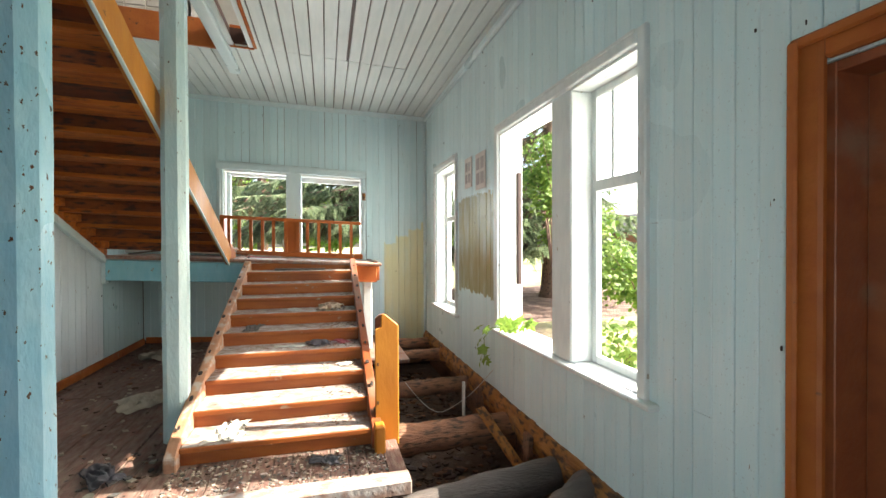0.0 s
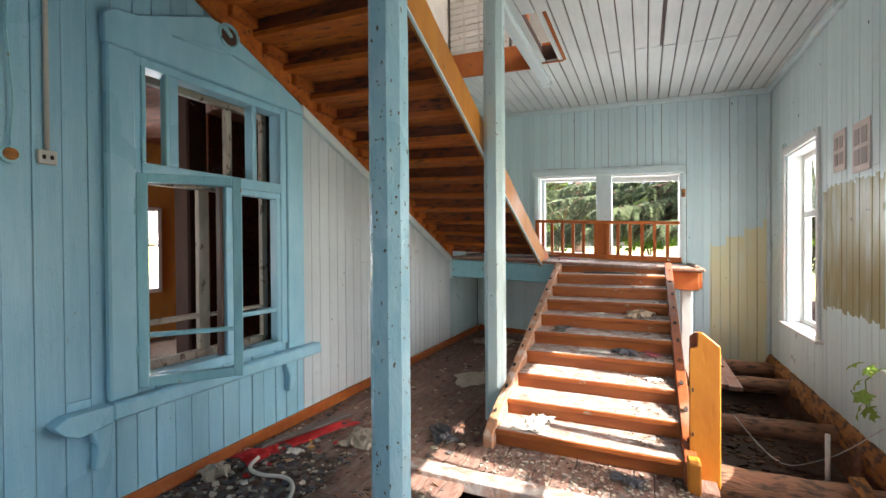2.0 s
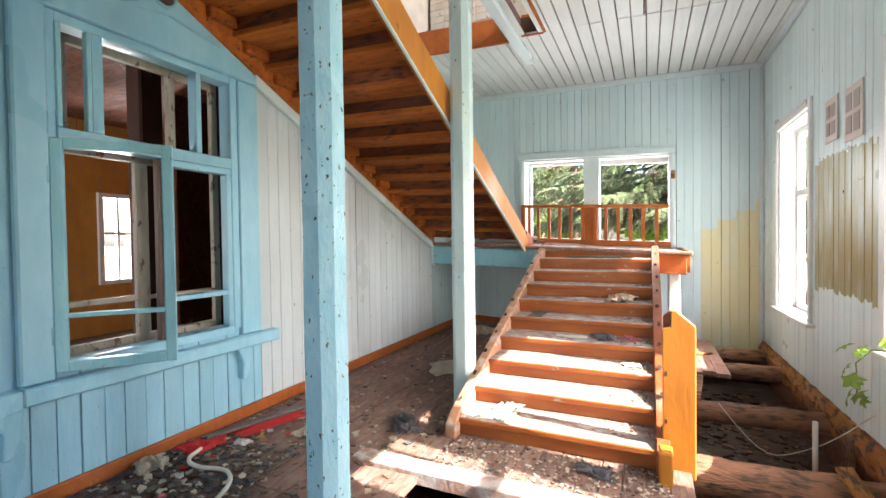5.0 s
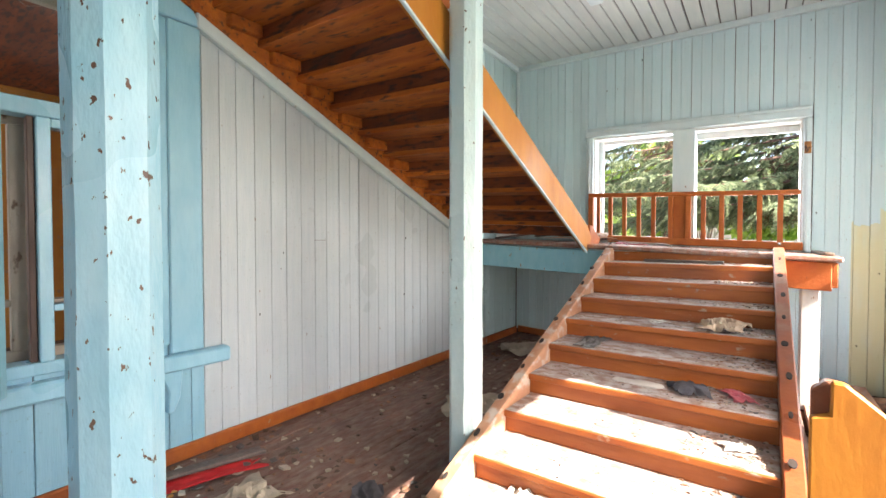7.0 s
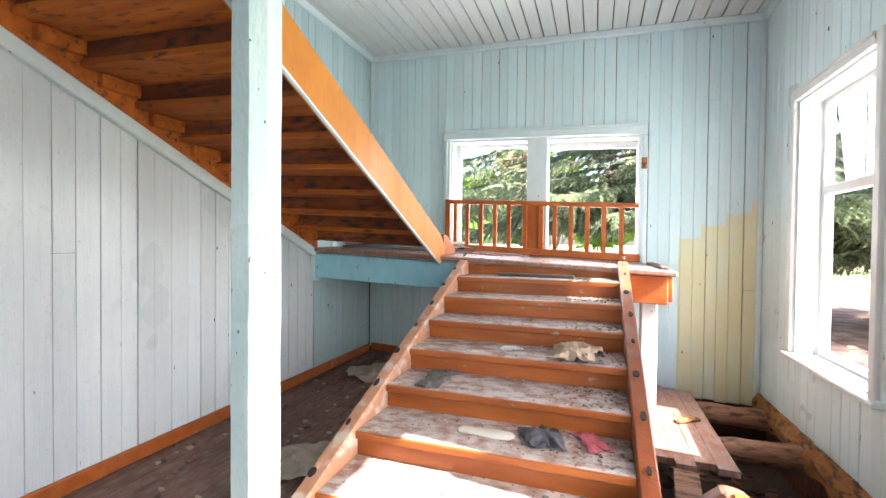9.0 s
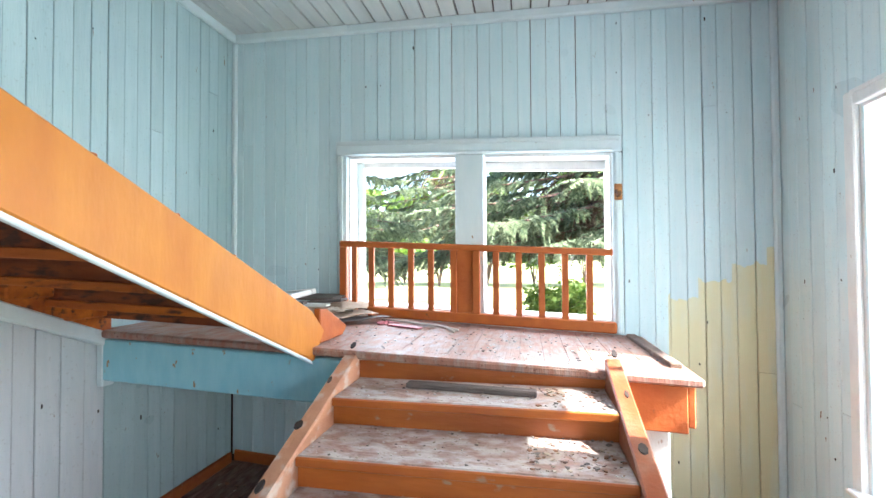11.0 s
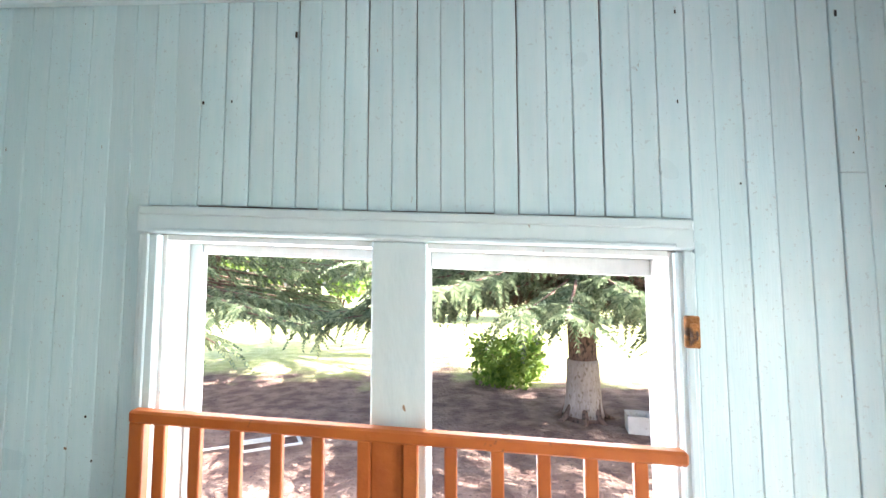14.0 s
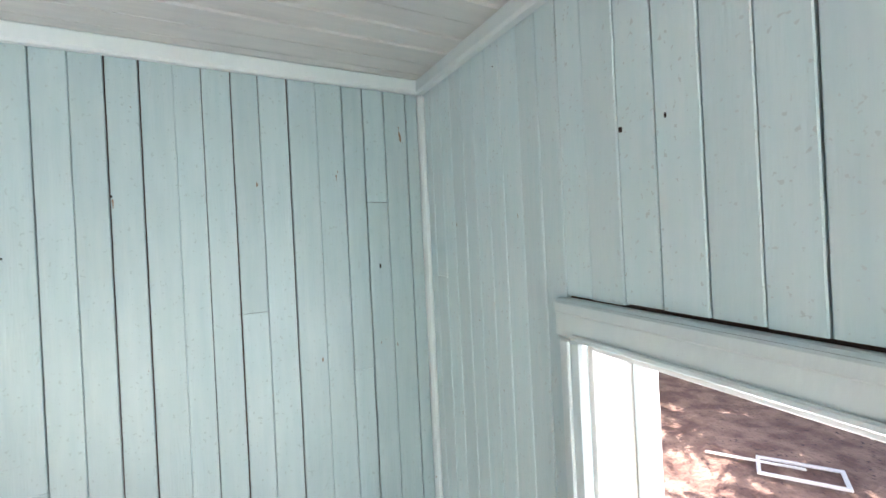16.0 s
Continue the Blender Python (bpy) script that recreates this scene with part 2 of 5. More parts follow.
M_INK = surface("grey_ink", (0.36, 0.34, 0.33), (0.45, 0.35, 0.33), (1, 1, 1), 20, 0.7, vary=0.1)
M_BRICK = surface("far_brick", (0.34, 0.14, 0.10), (0.27, 0.11, 0.08), (1, 1, 3), 3, 0.9, vary=0.1)
M_ROOF = surface("grey_roof", (0.16, 0.14, 0.14), (0.11, 0.1, 0.1), (1, 1, 1), 3, 0.8, vary=0.1)
M_BARK = surface("spruce_bark", (0.27, 0.17, 0.125), (0.17, 0.10, 0.08), (4, 4, 1), 4, 0.95, chips=(0.05, 0.035, 0.03), chip_at=(0.5, 0.65), bump=1.0)
M_LIME = surface("limewashed_bark", (0.55, 0.47, 0.42), (0.42, 0.34, 0.3), (4, 4, 1), 4, 0.95, chips=(0.2, 0.14, 0.1), chip_at=(0.55, 0.7), bump=1.0)


def ground_material():
    m, n, l, b = material("yard_ground", 0.95)
    g = n.new("ShaderNodeNewGeometry")
    dirt = mix(n, l, noise_of(n, l, g.outputs["Position"], 2.2, 8), (0.13, 0.075, 0.06), (0.24, 0.16, 0.125))
    dirt = mix(n, l, noise_of(n, l, g.outputs["Position"], 14, 4, 0.6, 0.7), dirt, (0.06, 0.04, 0.04))
    grass = mix(n, l, noise_of(n, l, g.outputs["Position"], 3.0, 8), (0.33, 0.37, 0.13), (0.45, 0.46, 0.21))
    s = n.new("ShaderNodeSeparateXYZ")
    l.new(g.outputs["Position"], s.inputs[0])
    wob = math_node(n, l, "MULTIPLY", noise_of(n, l, g.outputs["Position"], 0.5, 6, 0.25, 0.75), 6.0)
    yy = n.new("ShaderNodeMath")
    yy.operation = "ADD"
    l.new(s.outputs[1], yy.inputs[0])
    l.new(wob, yy.inputs[1])
    far = n.new("ShaderNodeMapRange")
    far.inputs["From Min"].default_value, far.inputs["From Max"].default_value = 23.6, 26.0
    l.new(yy.outputs[0], far.inputs["Value"])
    east = n.new("ShaderNodeMapRange")
    east.inputs["From Min"].default_value, east.inputs["From Max"].default_value = 5.0, 7.0
    l.new(s.outputs[0], east.inputs["Value"])
    south = math_node(n, l, "MULTIPLY", east.outputs[0], math_node(n, l, "LESS_THAN", s.outputs[1], 11.0))
    f = math_node(n, l, "ADD", far.outputs[0], south)
    l.new(mix(n, l, f, dirt, grass), b.inputs["Base Color"])
    bp = n.new("ShaderNodeBump")
    bp.inputs["Strength"].default_value = 0.8
    bp.inputs["Distance"].default_value = 0.06
    l.new(noise_of(n, l, g.outputs["Position"], 9, 8, 0.2, 0.8), bp.inputs["Height"])
    l.new(bp.outputs[0], b.inputs["Normal"])
    return m


def leaf_material(name, a, c):
    m, n, l, b = material(name, 0.6)
    g = n.new("ShaderNodeNewGeometry")
    col = mix(n, l, g.outputs["Random Per Island"], a, c)
    l.new(col, b.inputs["Base Color"])
    tr = n.new("ShaderNodeBsdfTranslucent")
    l.new(col, tr.inputs["Color"])
    mx = n.new("ShaderNodeMixShader")
    mx.inputs[0].default_value = 0.45
    l.new(b.outputs[0], mx.inputs[1])
    l.new(tr.outputs[0], mx.inputs[2])
    l.new(mx.outputs[0], n["Material Output"].inputs["Surface"])
    return m


M_NEEDLE = leaf_material("spruce_needles", (0.09, 0.14, 0.075), (0.31, 0.37, 0.22))
M_NEEDLE_DRY = leaf_material("dry_spruce_twigs", (0.11, 0.075, 0.05), (0.16, 0.12, 0.07))
M_LEAF = leaf_material("bright_leaves", (0.10, 0.21, 0.03), (0.30, 0.42, 0.08))
M_GROUND = ground_material()
M_GLASS, gn, gl, gb = material("old_window_glass", 0.03)
gb.inputs["Transmission Weight"].default_value = 1.0
gb.inputs["IOR"].default_value = 1.1
gb.inputs["Base Color"].default_value = (0.93, 0.96, 0.95, 1)


# ---- mesh helpers ----
def finish(name, verts, faces, mat, parent=None, label="", smooth=False):
    me = bpy.data.meshes.new(name)
    me.from_pydata([tuple(v) for v in verts], [], faces)
    me.validate()
    if smooth:
        for p in me.polygons:
            p.use_smooth = True
    me.materials.append(mat)
    ob = new(name, me)
    if parent:
        ob.parent = parent
    if label:
        tagged(ob, label)
    return ob


def part(name, bm, mat, parent=None, label="", smooth=False):
    bmesh.ops.recalc_face_normals(bm, faces=bm.faces)
    me = bpy.data.meshes.new(name)
    bm.to_mesh(me)
    bm.free()
    if smooth:
        for p in me.polygons:
            p.use_smooth = True
    me.materials.append(mat)
    ob = new(name, me)
    if parent:
        ob.parent = parent
    if label:
        tagged(ob, label)
    return ob


def box(lo, hi, bevel=0.004, warp=None, m=None):
    bm = bmesh.new()
    bmesh.ops.create_cube(bm, size=1.0)
    for v in bm.verts:
        v.co = Vector([lo[i] + (v.co[i] + 0.5) * (hi[i] - lo[i]) for i in range(3)])
    if bevel:
        bmesh.ops.bevel(bm, geom=bm.edges[:], offset=bevel, segments=1, affect="EDGES", clamp_overlap=True)
    if m:
        bmesh.ops.transform(bm, matrix=m, verts=bm.verts)
    if warp:
        for v in bm.verts:
            v.co = warp(v.co)
    return bm


def poly_prism(points, axis, a, b, bevel=0.0):
    """A flat outline (two coordinates a point) pulled from a to b along the axis (0, 1 or 2)."""
    bm = bmesh.new()
    rest = [i for i in range(3) if i != axis]
    vs = []
    for p in points:
        c = [0, 0, 0]
        c[rest[0]], c[rest[1]], c[axis] = p[0], p[1], a
        vs.append(bm.verts.new(c))
    f = bm.faces.new(vs)
    r = bmesh.ops.extrude_face_region(bm, geom=[f])
    for v in r["geom"]:
        if isinstance(v, bmesh.types.BMVert):
            v.co[axis] = b
    if bevel:
        bmesh.ops.bevel(bm, geom=bm.edges[:], offset=bevel, segments=1, affect="EDGES", clamp_overlap=True)
    return bm


def tube(points, radii, sides=10, rough=0.0, seed=1):
    """A round, tapering, uneven rod along points."""
    bm = bmesh.new()
    rnd = random.Random(seed)
    rings = []
    for i, p in enumerate(points):
        p = Vector(p)
        d = (Vector(points[min(i + 1, len(points) - 1)]) - Vector(points[max(i - 1, 0)])).normalized()
        u = d.orthogonal().normalized() if abs(d.z) > 0.9 else d.cross(Vector((0, 0, 1))).normalized()
        w = d.cross(u)
        r = radii[i] if isinstance(radii, (list, tuple)) else radii
        rings.append([bm.verts.new(p + (u * math.cos(6.2832 * k / sides) + w * math.sin(6.2832 * k / sides)) * r * (1 + rough * (rnd.random() - 0.5))) for k in range(sides)])
    for a, b in zip(rings, rings[1:]):
        for k in range(sides):
            bm.faces.new((a[k], a[(k + 1) % sides], b[(k + 1) % sides], b[k]))
    bm.faces.new(rings[0][::-1])
    bm.faces.new(rings[-1])
    return bm


def thing(name, label, category, group="", kind="", at=(0, 0, 0)):
    e = new(name)
    e.location = at
    e.empty_display_size = 0.1
    return tagged(e, label, category, group, kind)


# ---- the plan ----
XL, XR, YS = -2.78, 2.0, -1.6
BACK = 0.03


def sag(x):
    return -0.043 * x


def north(v):
    """The north end has settled: it leans down to the east and stands slightly askew."""
    return Vector((v[0], v[1] + 7.875 - 0.042 * v[0], v[2] + sag(v[0])))


def settle(v):
    return Vector((v[0], v[1], v[2] + sag(v[0])))


CEIL = 4.08


def ceil_z(x):
    return CEIL + sag(x)


def wall_board(parent, mat, plane, a0, a1, z0, z1, rnd, name="board"):
    """One matchboard: plane 'N' (room side y below 0 before settling), 'L' or 'R'."""
    d = 0.018 + rnd.uniform(0, 0.004)
    e = 0.0035
    prof = [(a0, 0.0), (a1, 0.0), (a1, d - e), (a1 - e, d), (a0 + e, d), (a0, d - e)]
    lean = rnd.uniform(-0.002, 0.002)
    vs = []
    for z, dz in ((z0, 0), (z1, lean)):
        for a, q in prof:
            if plane == "N":
                vs.append(north((a + dz, -q, z)))
            elif plane == "L":
                vs.append((XL + q, a + dz, z if z < 3.9 else ceil_z(XL)))
            else:
                vs.append((XR - q, a + dz, z if z < 3.9 else ceil_z(XR)))
    fs = [(i, (i + 1) % 6, 6 + (i + 1) % 6, 6 + i) for i in range(6)] + [tuple(range(5, -1, -1)), tuple(range(6, 12))]
    return finish(name, vs, fs, mat, parent)


def board_wall(parent, mat, plane, a0, a1, z0, z1, openings, width, seed, upper=None, lower=None):
    """Boards from a0 to a1 with gaps at the openings (a0, a1, z0, z1); upper, lower: height limits along the wall."""
    rnd = random.Random(seed)
    a = a0
    while a < a1 - 0.01:
        w = min(width * rnd.uniform(0.88, 1.1), a1 - a)
        lo, hi = a, a + w - 0.0022 - (0.003 if rnd.random() < 0.4 else 0)
        mid = (lo + hi) / 2
        spans = [(lower(mid) if lower else z0 + rnd.uniform(-0.01, 0.01), upper(mid) if upper else z1)]
        for o in openings:
            if o[0] < mid < o[1]:
                nxt = []
                for s in spans:
                    if o[2] > s[0]:
                        nxt.append((s[0], min(s[1], o[2])))
                    if o[3] < s[1]:
                        nxt.append((max(s[0], o[3] + rnd.uniform(0.0, 0.008)), s[1]))
                spans = nxt
        for s in spans:
            if s[1] - s[0] > 0.03:
                if s[1] - s[0] > 2.4 and rnd.random() < 0.16:
                    cut = rnd.uniform(s[0] + 0.6, s[1] - 0.6)
                    wall_board(parent, mat, plane, lo, hi, s[0], cut - 0.003, rnd)
                    wall_board(parent, mat, plane, lo, hi, cut, s[1], rnd)
                else:
                    wall_board(parent, mat, plane, lo, hi, s[0], s[1], rnd)
        a += w


def holed_wall(name, label, axis_plane, a0, a1, z0, z1, holes, t0, t1, mat, warp=None):
    """A thick wall with openings that go right through, as one mesh of blocks round the holes."""
    bm = bmesh.new()
    cuts = sorted({a0, a1, *[h[0] for h in holes], *[h[1] for h in holes]})
    zc = sorted({z0, z1, *[h[2] for h in holes], *[h[3] for h in holes]})
    for i in range(len(cuts) - 1):
        for j in range(len(zc) - 1):
            am, zm = (cuts[i] + cuts[i + 1]) / 2, (zc[j] + zc[j + 1]) / 2
            if any(h[0] < am < h[1] and h[2] < zm < h[3] for h in holes):
                continue
            r = bmesh.ops.create_cube(bm, size=1.0)
            for v in r["verts"]:
                a = cuts[i] + (v.co.x + 0.5) * (cuts[i + 1] - cuts[i])
                t = t0 + (v.co.y + 0.5) * (t1 - t0)
                z = zc[j] + (v.co.z + 0.5) * (zc[j + 1] - zc[j])
                v.co = Vector((a, t, z)) if axis_plane == "N" else Vector((t, a, z))
    if warp:
        for v in bm.verts:
            v.co = warp(v.co)
    ob = part(name, bm, mat)
    return tagged(ob, label, "wall", kind="structure")


# openings: along, along, z, z
N_OPEN = [(-1.53, 0.80, 1.50, 2.90)]
R_OPEN = [(1.90, 4.12, 0.72, 2.82), (5.76, 6.95, 0.64, 2.84), (-0.2, 0.90, -0.05, 2.30)]
L_OPEN = [(1.48, 2.80, 0.80, 2.94)]

wall_north = holed_wall("wall_north", "pale blue painted board wall with a double window opening", "N", -3.1, 2.3, -0.9, 4.6, [(-1.535, 0.805, 1.465, 2.905)], 0.0, 0.24, M_DARK, north)
wall_east = holed_wall("wall_east", "pale blue board wall with window openings above a rotten sill", "R", YS, 7.8, 0.0, 4.4, [(h[0] - 0.004, h[1] + 0.004, h[2] - 0.042, h[3] + 0.004) for h in R_OPEN], XR, XR + 0.24, M_DARK)
wall_west = holed_wall("wall_west", "blue painted board wall with an inner window", "R", YS, 7.95, -0.9, 4.6, L_OPEN, XL - 0.24, XL, M_DARK)
# Unseen closing wall; its opening is added for the fill lamp.
wall_south = holed_wall("wall_south", "unseen plain blue closing wall with an added opening for a fill lamp", "N", XL, XR + 0.24, -0.9, 4.6, [(-1.8, -0.4, 0.0, 2.4)], YS - 0.2, YS, M_LEFT)

# west wall: boards up to the stair's slope, and above the flight
STR_Y0, STR_Z0, SLOPE = 6.62, 1.47, 0.435


def trim_z(y):
    return STR_Z0 + SLOPE * (STR_Y0 - y)


# ---- ceiling ----
HOLES = [(XL, -1.12, -0.2, 5.70), (-0.98, -0.70, 4.35, 5.66)]
bm = bmesh.new()
rnd = random.Random(5)
x = XL
while x < XR + 0.02:
    w = 0.155 * rnd.uniform(0.95, 1.05)
    x1 = min(x + w - 0.010, XR + 0.03)
    mid = (x + x1) / 2
    seams = [YS, 1.1 + rnd.uniform(-0.02, 0.02), 5.66, 8.02 - 0.042 * mid]
    gap = 0.025 if x < 0.34 < x1 else 0.0
    for s0, s1 in zip(seams, seams[1:]):
        spans = [(s0, s1 - 0.004)]
        for h in HOLES:
            if h[0] < mid < h[1]:
                nxt = []
                for s in spans:
                    if h[2] > s[0]:
                        nxt.append((s[0], min(s[1], h[2])))
                    if h[3] < s[1]:
                        nxt.append((max(s[0], h[3]), s[1]))
                spans = [q for q in nxt if q[1] - q[0] > 0.02]
        for s in spans:
            dz = rnd.uniform(0, 0.008)
            r = bmesh.ops.create_cube(bm, size=1.0)
            for v in r["verts"]:
                inset = 0.004 if v.co.z < 0 else 0
                xx = x + (v.co.x + 0.5) * (x1 - x - (gap if s0 < 5 else 0.0)) - math.copysign(inset, v.co.x)
                v.co = Vector((xx, s[0] + (v.co.y + 0.5) * (s[1] - s[0]), ceil_z(xx) + dz + (v.co.z + 0.5) * 0.02))
    x += w
ceiling = tagged(part("ceiling", bm, M_CEIL), "white painted board ceiling with open joints and a stairwell hole", "ceiling", kind="structure")
bm = bmesh.new()
for lo, hi in (((XL, 5.70, 4.11), (-1.12, 8.2, 4.3)), ((-1.12, 5.66, 4.11), (-0.70, 8.2, 4.3)), ((-1.12, YS, 4.11), (-0.98, 5.66, 4.3)), ((-0.98, YS, 4.11), (-0.70, 4.35, 4.3)), ((-0.70, YS, 4.11), (XR + 0.2, 8.2, 4.3)), ((XL, YS, 4.11), (-1.12, -0.2, 4.3))):
    b2 = box(lo, hi, 0, settle)
    me = bpy.data.meshes.new("tmp")
    b2.to_mesh(me)
    b2.free()
    bm.from_mesh(me)
    bpy.data.meshes.remove(me)
tagged(part("upper_floor", bm, M_DARK), "bare timber upper floor above the ceiling boards", "floor", kind="structure")

# upper storey, seen through the stairwell
holed_wall("upper_wall_east", "old white upstairs wall", "R", YS, 8.2, 4.3, 6.9, [(3.2, 5.2, 4.9, 6.4)], XR, XR + 0.2, M_PLASTER)
holed_wall("upper_wall_north", "old white upstairs wall with a window opening", "N", -3.0, 2.2, 4.3, 6.9, [(-1.1, 0.3, 5.1, 6.5)], 0.1, 0.3, M_PLASTER, lambda v: Vector((v.x, v.y + 7.9, v.z)))
for nm, lo, hi in (("upper_wall_west", (XL - 0.24, YS, 4.62), (XL, 8.2, 6.9)), ("upper_wall_south", (XL, YS - 0.2, 4.62), (XR, YS, 6.9)), ("roof", (XL - 0.5, YS - 0.5, 6.9), (XR + 0.5, 8.6, 7.05))):
    tagged(part(nm, box(lo, hi, 0), M_PLASTER), "old white plastered upper storey", "wall" if nm != "roof" else "roof", kind="structure")
stack = thing("brick_chimney", "whitewashed brick chimney standing upstairs", "chimney", at=(-2.2, 6.9, 4.3))
rb = random.Random(8)
part("core", box((-0.50, -0.285, 0.0), (0.50, 0.4, 2.6), 0), M_PLASTER, stack)
for row in range(24):
    off = 0.13 if row % 2 else 0.0
    for k in range(5):
        x0 = -0.52 + off + k * 0.26 - (0.13 if row % 2 else 0)
        part("brick", box((max(x0, -0.52), -0.30 - rb.uniform(0, 0.006), row * 0.105), (min(x0 + 0.245, 0.52), -0.2, row * 0.105 + 0.092), 0.006), M_PLASTER, stack)

# ---- floors ----
floor = thing("floor", "dirty worn floorboards littered with rubbish and dust", "floor", kind="structure")
rnd = random.Random(11)
x = XL
while x < 0.72:
    w = 0.135
    for y0, y1 in ((YS, 2.36), (2.70 + rnd.uniform(-0.03, 0.02), 5.2), (5.2, 7.98)) if x > -0.98 else ((YS, 2.1), (2.1, 5.2), (5.2, 7.98)):
        part("board", box((x, y0, -0.05 + rnd.uniform(-0.004, 0.004)), (min(x + w - 0.006, 0.74), y1 - 0.006, rnd.uniform(-0.006, 0.002)), 0.004), M_FLOOR, floor)
    x += w
for x0, y0, y1 in ((0.76, 5.9, 7.7), (0.897, 5.82, 7.72), (1.034, 5.90, 7.65), (1.171, 5.84, 7.6)):
    part("board", box((x0, y0, -0.05), (x0 + 0.136, y1, 0.0), 0.003), M_LANDING, floor)
tagged(part("subfloor_ground", box((XL, YS, -0.95), (XR + 0.05, 8.0, -0.62), 0), M_DIRT), "dark earth under the missing floorboards", "ground", kind="structure")

# ---- boards of the walls ----
wb = wall_north
board_wall(wb, M_NORTH, "N", XL + 0.02, XR - 0.02, -0.06, CEIL, [(-1.62, 0.86, 1.42, 3.005)], 0.118, 1)
board_wall(wall_east, M_RIGHT, "R", YS + 0.02, 7.78, 0.02, 4.0, R_OPEN, 0.125, 2)
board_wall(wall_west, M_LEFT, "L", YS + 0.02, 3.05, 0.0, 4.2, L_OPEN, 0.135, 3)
board_wall(wall_west, M_UNDERSTAIR, "L", 3.05, 6.62, 0.0, 4.2, [], 0.135, 4, upper=lambda y: trim_z(y) + 0.05)
board_wall(wall_west, M_WEST, "L", 3.05, 6.62, 0.0, 4.2, [], 0.135, 4, lower=lambda y: trim_z(y) + 0.05)
board_wall(wall_west, M_WEST, "L", 6.62, 7.95, 0.0, 4.2, [], 0.125, 5)

# ---- trims ----
def trim(name, bm, mat, label, category="trim"):
    return tagged(part(name, bm, mat), label, category, kind="structure")


trim("trim", box((XL, -0.075, CEIL - 0.07), (XR, -0.018, CEIL + 0.01), 0.012, north), M_TRIM, "pale blue ceiling cornice strip")
trim("trim", box((XL + 0.02, 0.0, CEIL - 0.07), (XL + 0.075, 7.95, CEIL + 0.01), 0.012, settle), M_TRIM, "pale blue ceiling cornice strip")
trim("trim", box((XR - 0.075, YS, CEIL - 0.07), (XR - 0.02, 7.77, CEIL + 0.01), 0.012, settle), M_TRIM, "pale blue ceiling cornice strip")
trim("trim", box((XL + 0.02, -0.06, 1.35), (XL + 0.07, -0.02, CEIL - 0.07), 0.012, north), M_TRIM, "pale blue corner strip between boards")
trim("trim", box((XR - 0.07, -0.06, -0.05), (XR - 0.02, -0.02, CEIL - 0.07), 0.012, north), M_TRIM, "pale blue corner strip between boards")
trim("baseboard", box((XL + 0.02, YS, 0.0), (XL + 0.055, 7.92, 0.105), 0.01), M_RISER, "orange painted skirting board", "baseboard")
trim("baseboard", box((XL + 0.06, -0.055, -0.1), (1.0, -0.022, 0.0), 0.008, north), M_ORANGE, "orange painted skirting board", "baseboard")

# ---- rotten sill and joists on the east side ----
rs = random.Random(21)
bm = bmesh.new()
ys = np.linspace(0.9, 7.75, 60)
rows = []
for y in ys:
    q = [(2.03, 0.02), (1.955, 0.02), (1.93 - rs.uniform(0, 0.03), -0.07 - rs.uniform(0, 0.03)), (1.95 - rs.uniform(0, 0.03), -0.19 - rs.uniform(0, 0.05)), (2.04, -0.24)]
    rows.append([bm.verts.new((a + rs.uniform(-0.006, 0.006), y, z + rs.uniform(-0.006, 0.006))) for a, z in q])
for a, b in zip(rows, rows[1:]):
    for k in range(4):
        bm.faces.new((a[k], b[k], b[k + 1], a[k + 1]))
    bm.faces.new((a[4], b[4], b[0], a[0]))
bm.faces.new(rows[0])
bm.faces.new(rows[-1][::-1])
trim("sill_beam", bm, M_ROT, "rotten orange-brown timber sill under the wall", "beam")
holed_wall("foundation_east", "dark log foundation below the sill", "R", YS, 7.8, -0.95, -0.02, [], 2.06, 2.3, M_LOG)


def joist(label, p, q, r, mat, seed):
    n = 14
    pts = [Vector(p).lerp(Vector(q), i / n) for i in range(n + 1)]
    return tagged(part("log_joist", tube(pts, [r * (1 + 0.06 * math.sin(i * 1.7 + seed)) for i in range(n + 1)], 12, 0.12, seed), mat, smooth=True), label, "log", "floor joists")


joist("grey weathered log joist under the missing floor", (0.45, 2.52, -0.2), (2.0, 2.85, -0.2), 0.13, M_LOG_GREY, 1)
joist("brown peeled log joist spanning to the sill", (0.5, 3.75, -0.22), (2.0, 3.85, -0.22), 0.14, M_LOG, 2)
joist("brown log joist in the floor opening", (0.5, 5.05, -0.18), (2.0, 5.15, -0.18), 0.10, M_LOG, 3)
joist("brown log joist near the end wall", (0.5, 6.55, -0.15), (2.0, 6.6, -0.15), 0.10, M_LOG, 4)
joist("brown log joist against the end wall", (0.5, 7.45, -0.14), (2.0, 7.4, -0.14), 0.10, M_LOG, 5)
joist("grey broken beam leaning on the joists", (1.15, 1.95, -0.17), (2.0, 2.45, -0.08), 0.10, M_LOG_GREY, 6)


def plank(label, p, q, w, t, mat, seed, name="plank", cat="plank"):
    d = Vector(q) - Vector(p)
    bm = box((-w / 2, 0, -t / 2), (w / 2, d.length, t / 2), min(0.006, t / 4))
    bmesh.ops.transform(bm, matrix=Matrix.Translation(p) @ d.to_track_quat("Y", "Z").to_matrix().to_4x4(), verts=bm.verts)
    return tagged(part(name, bm, mat), label, cat)


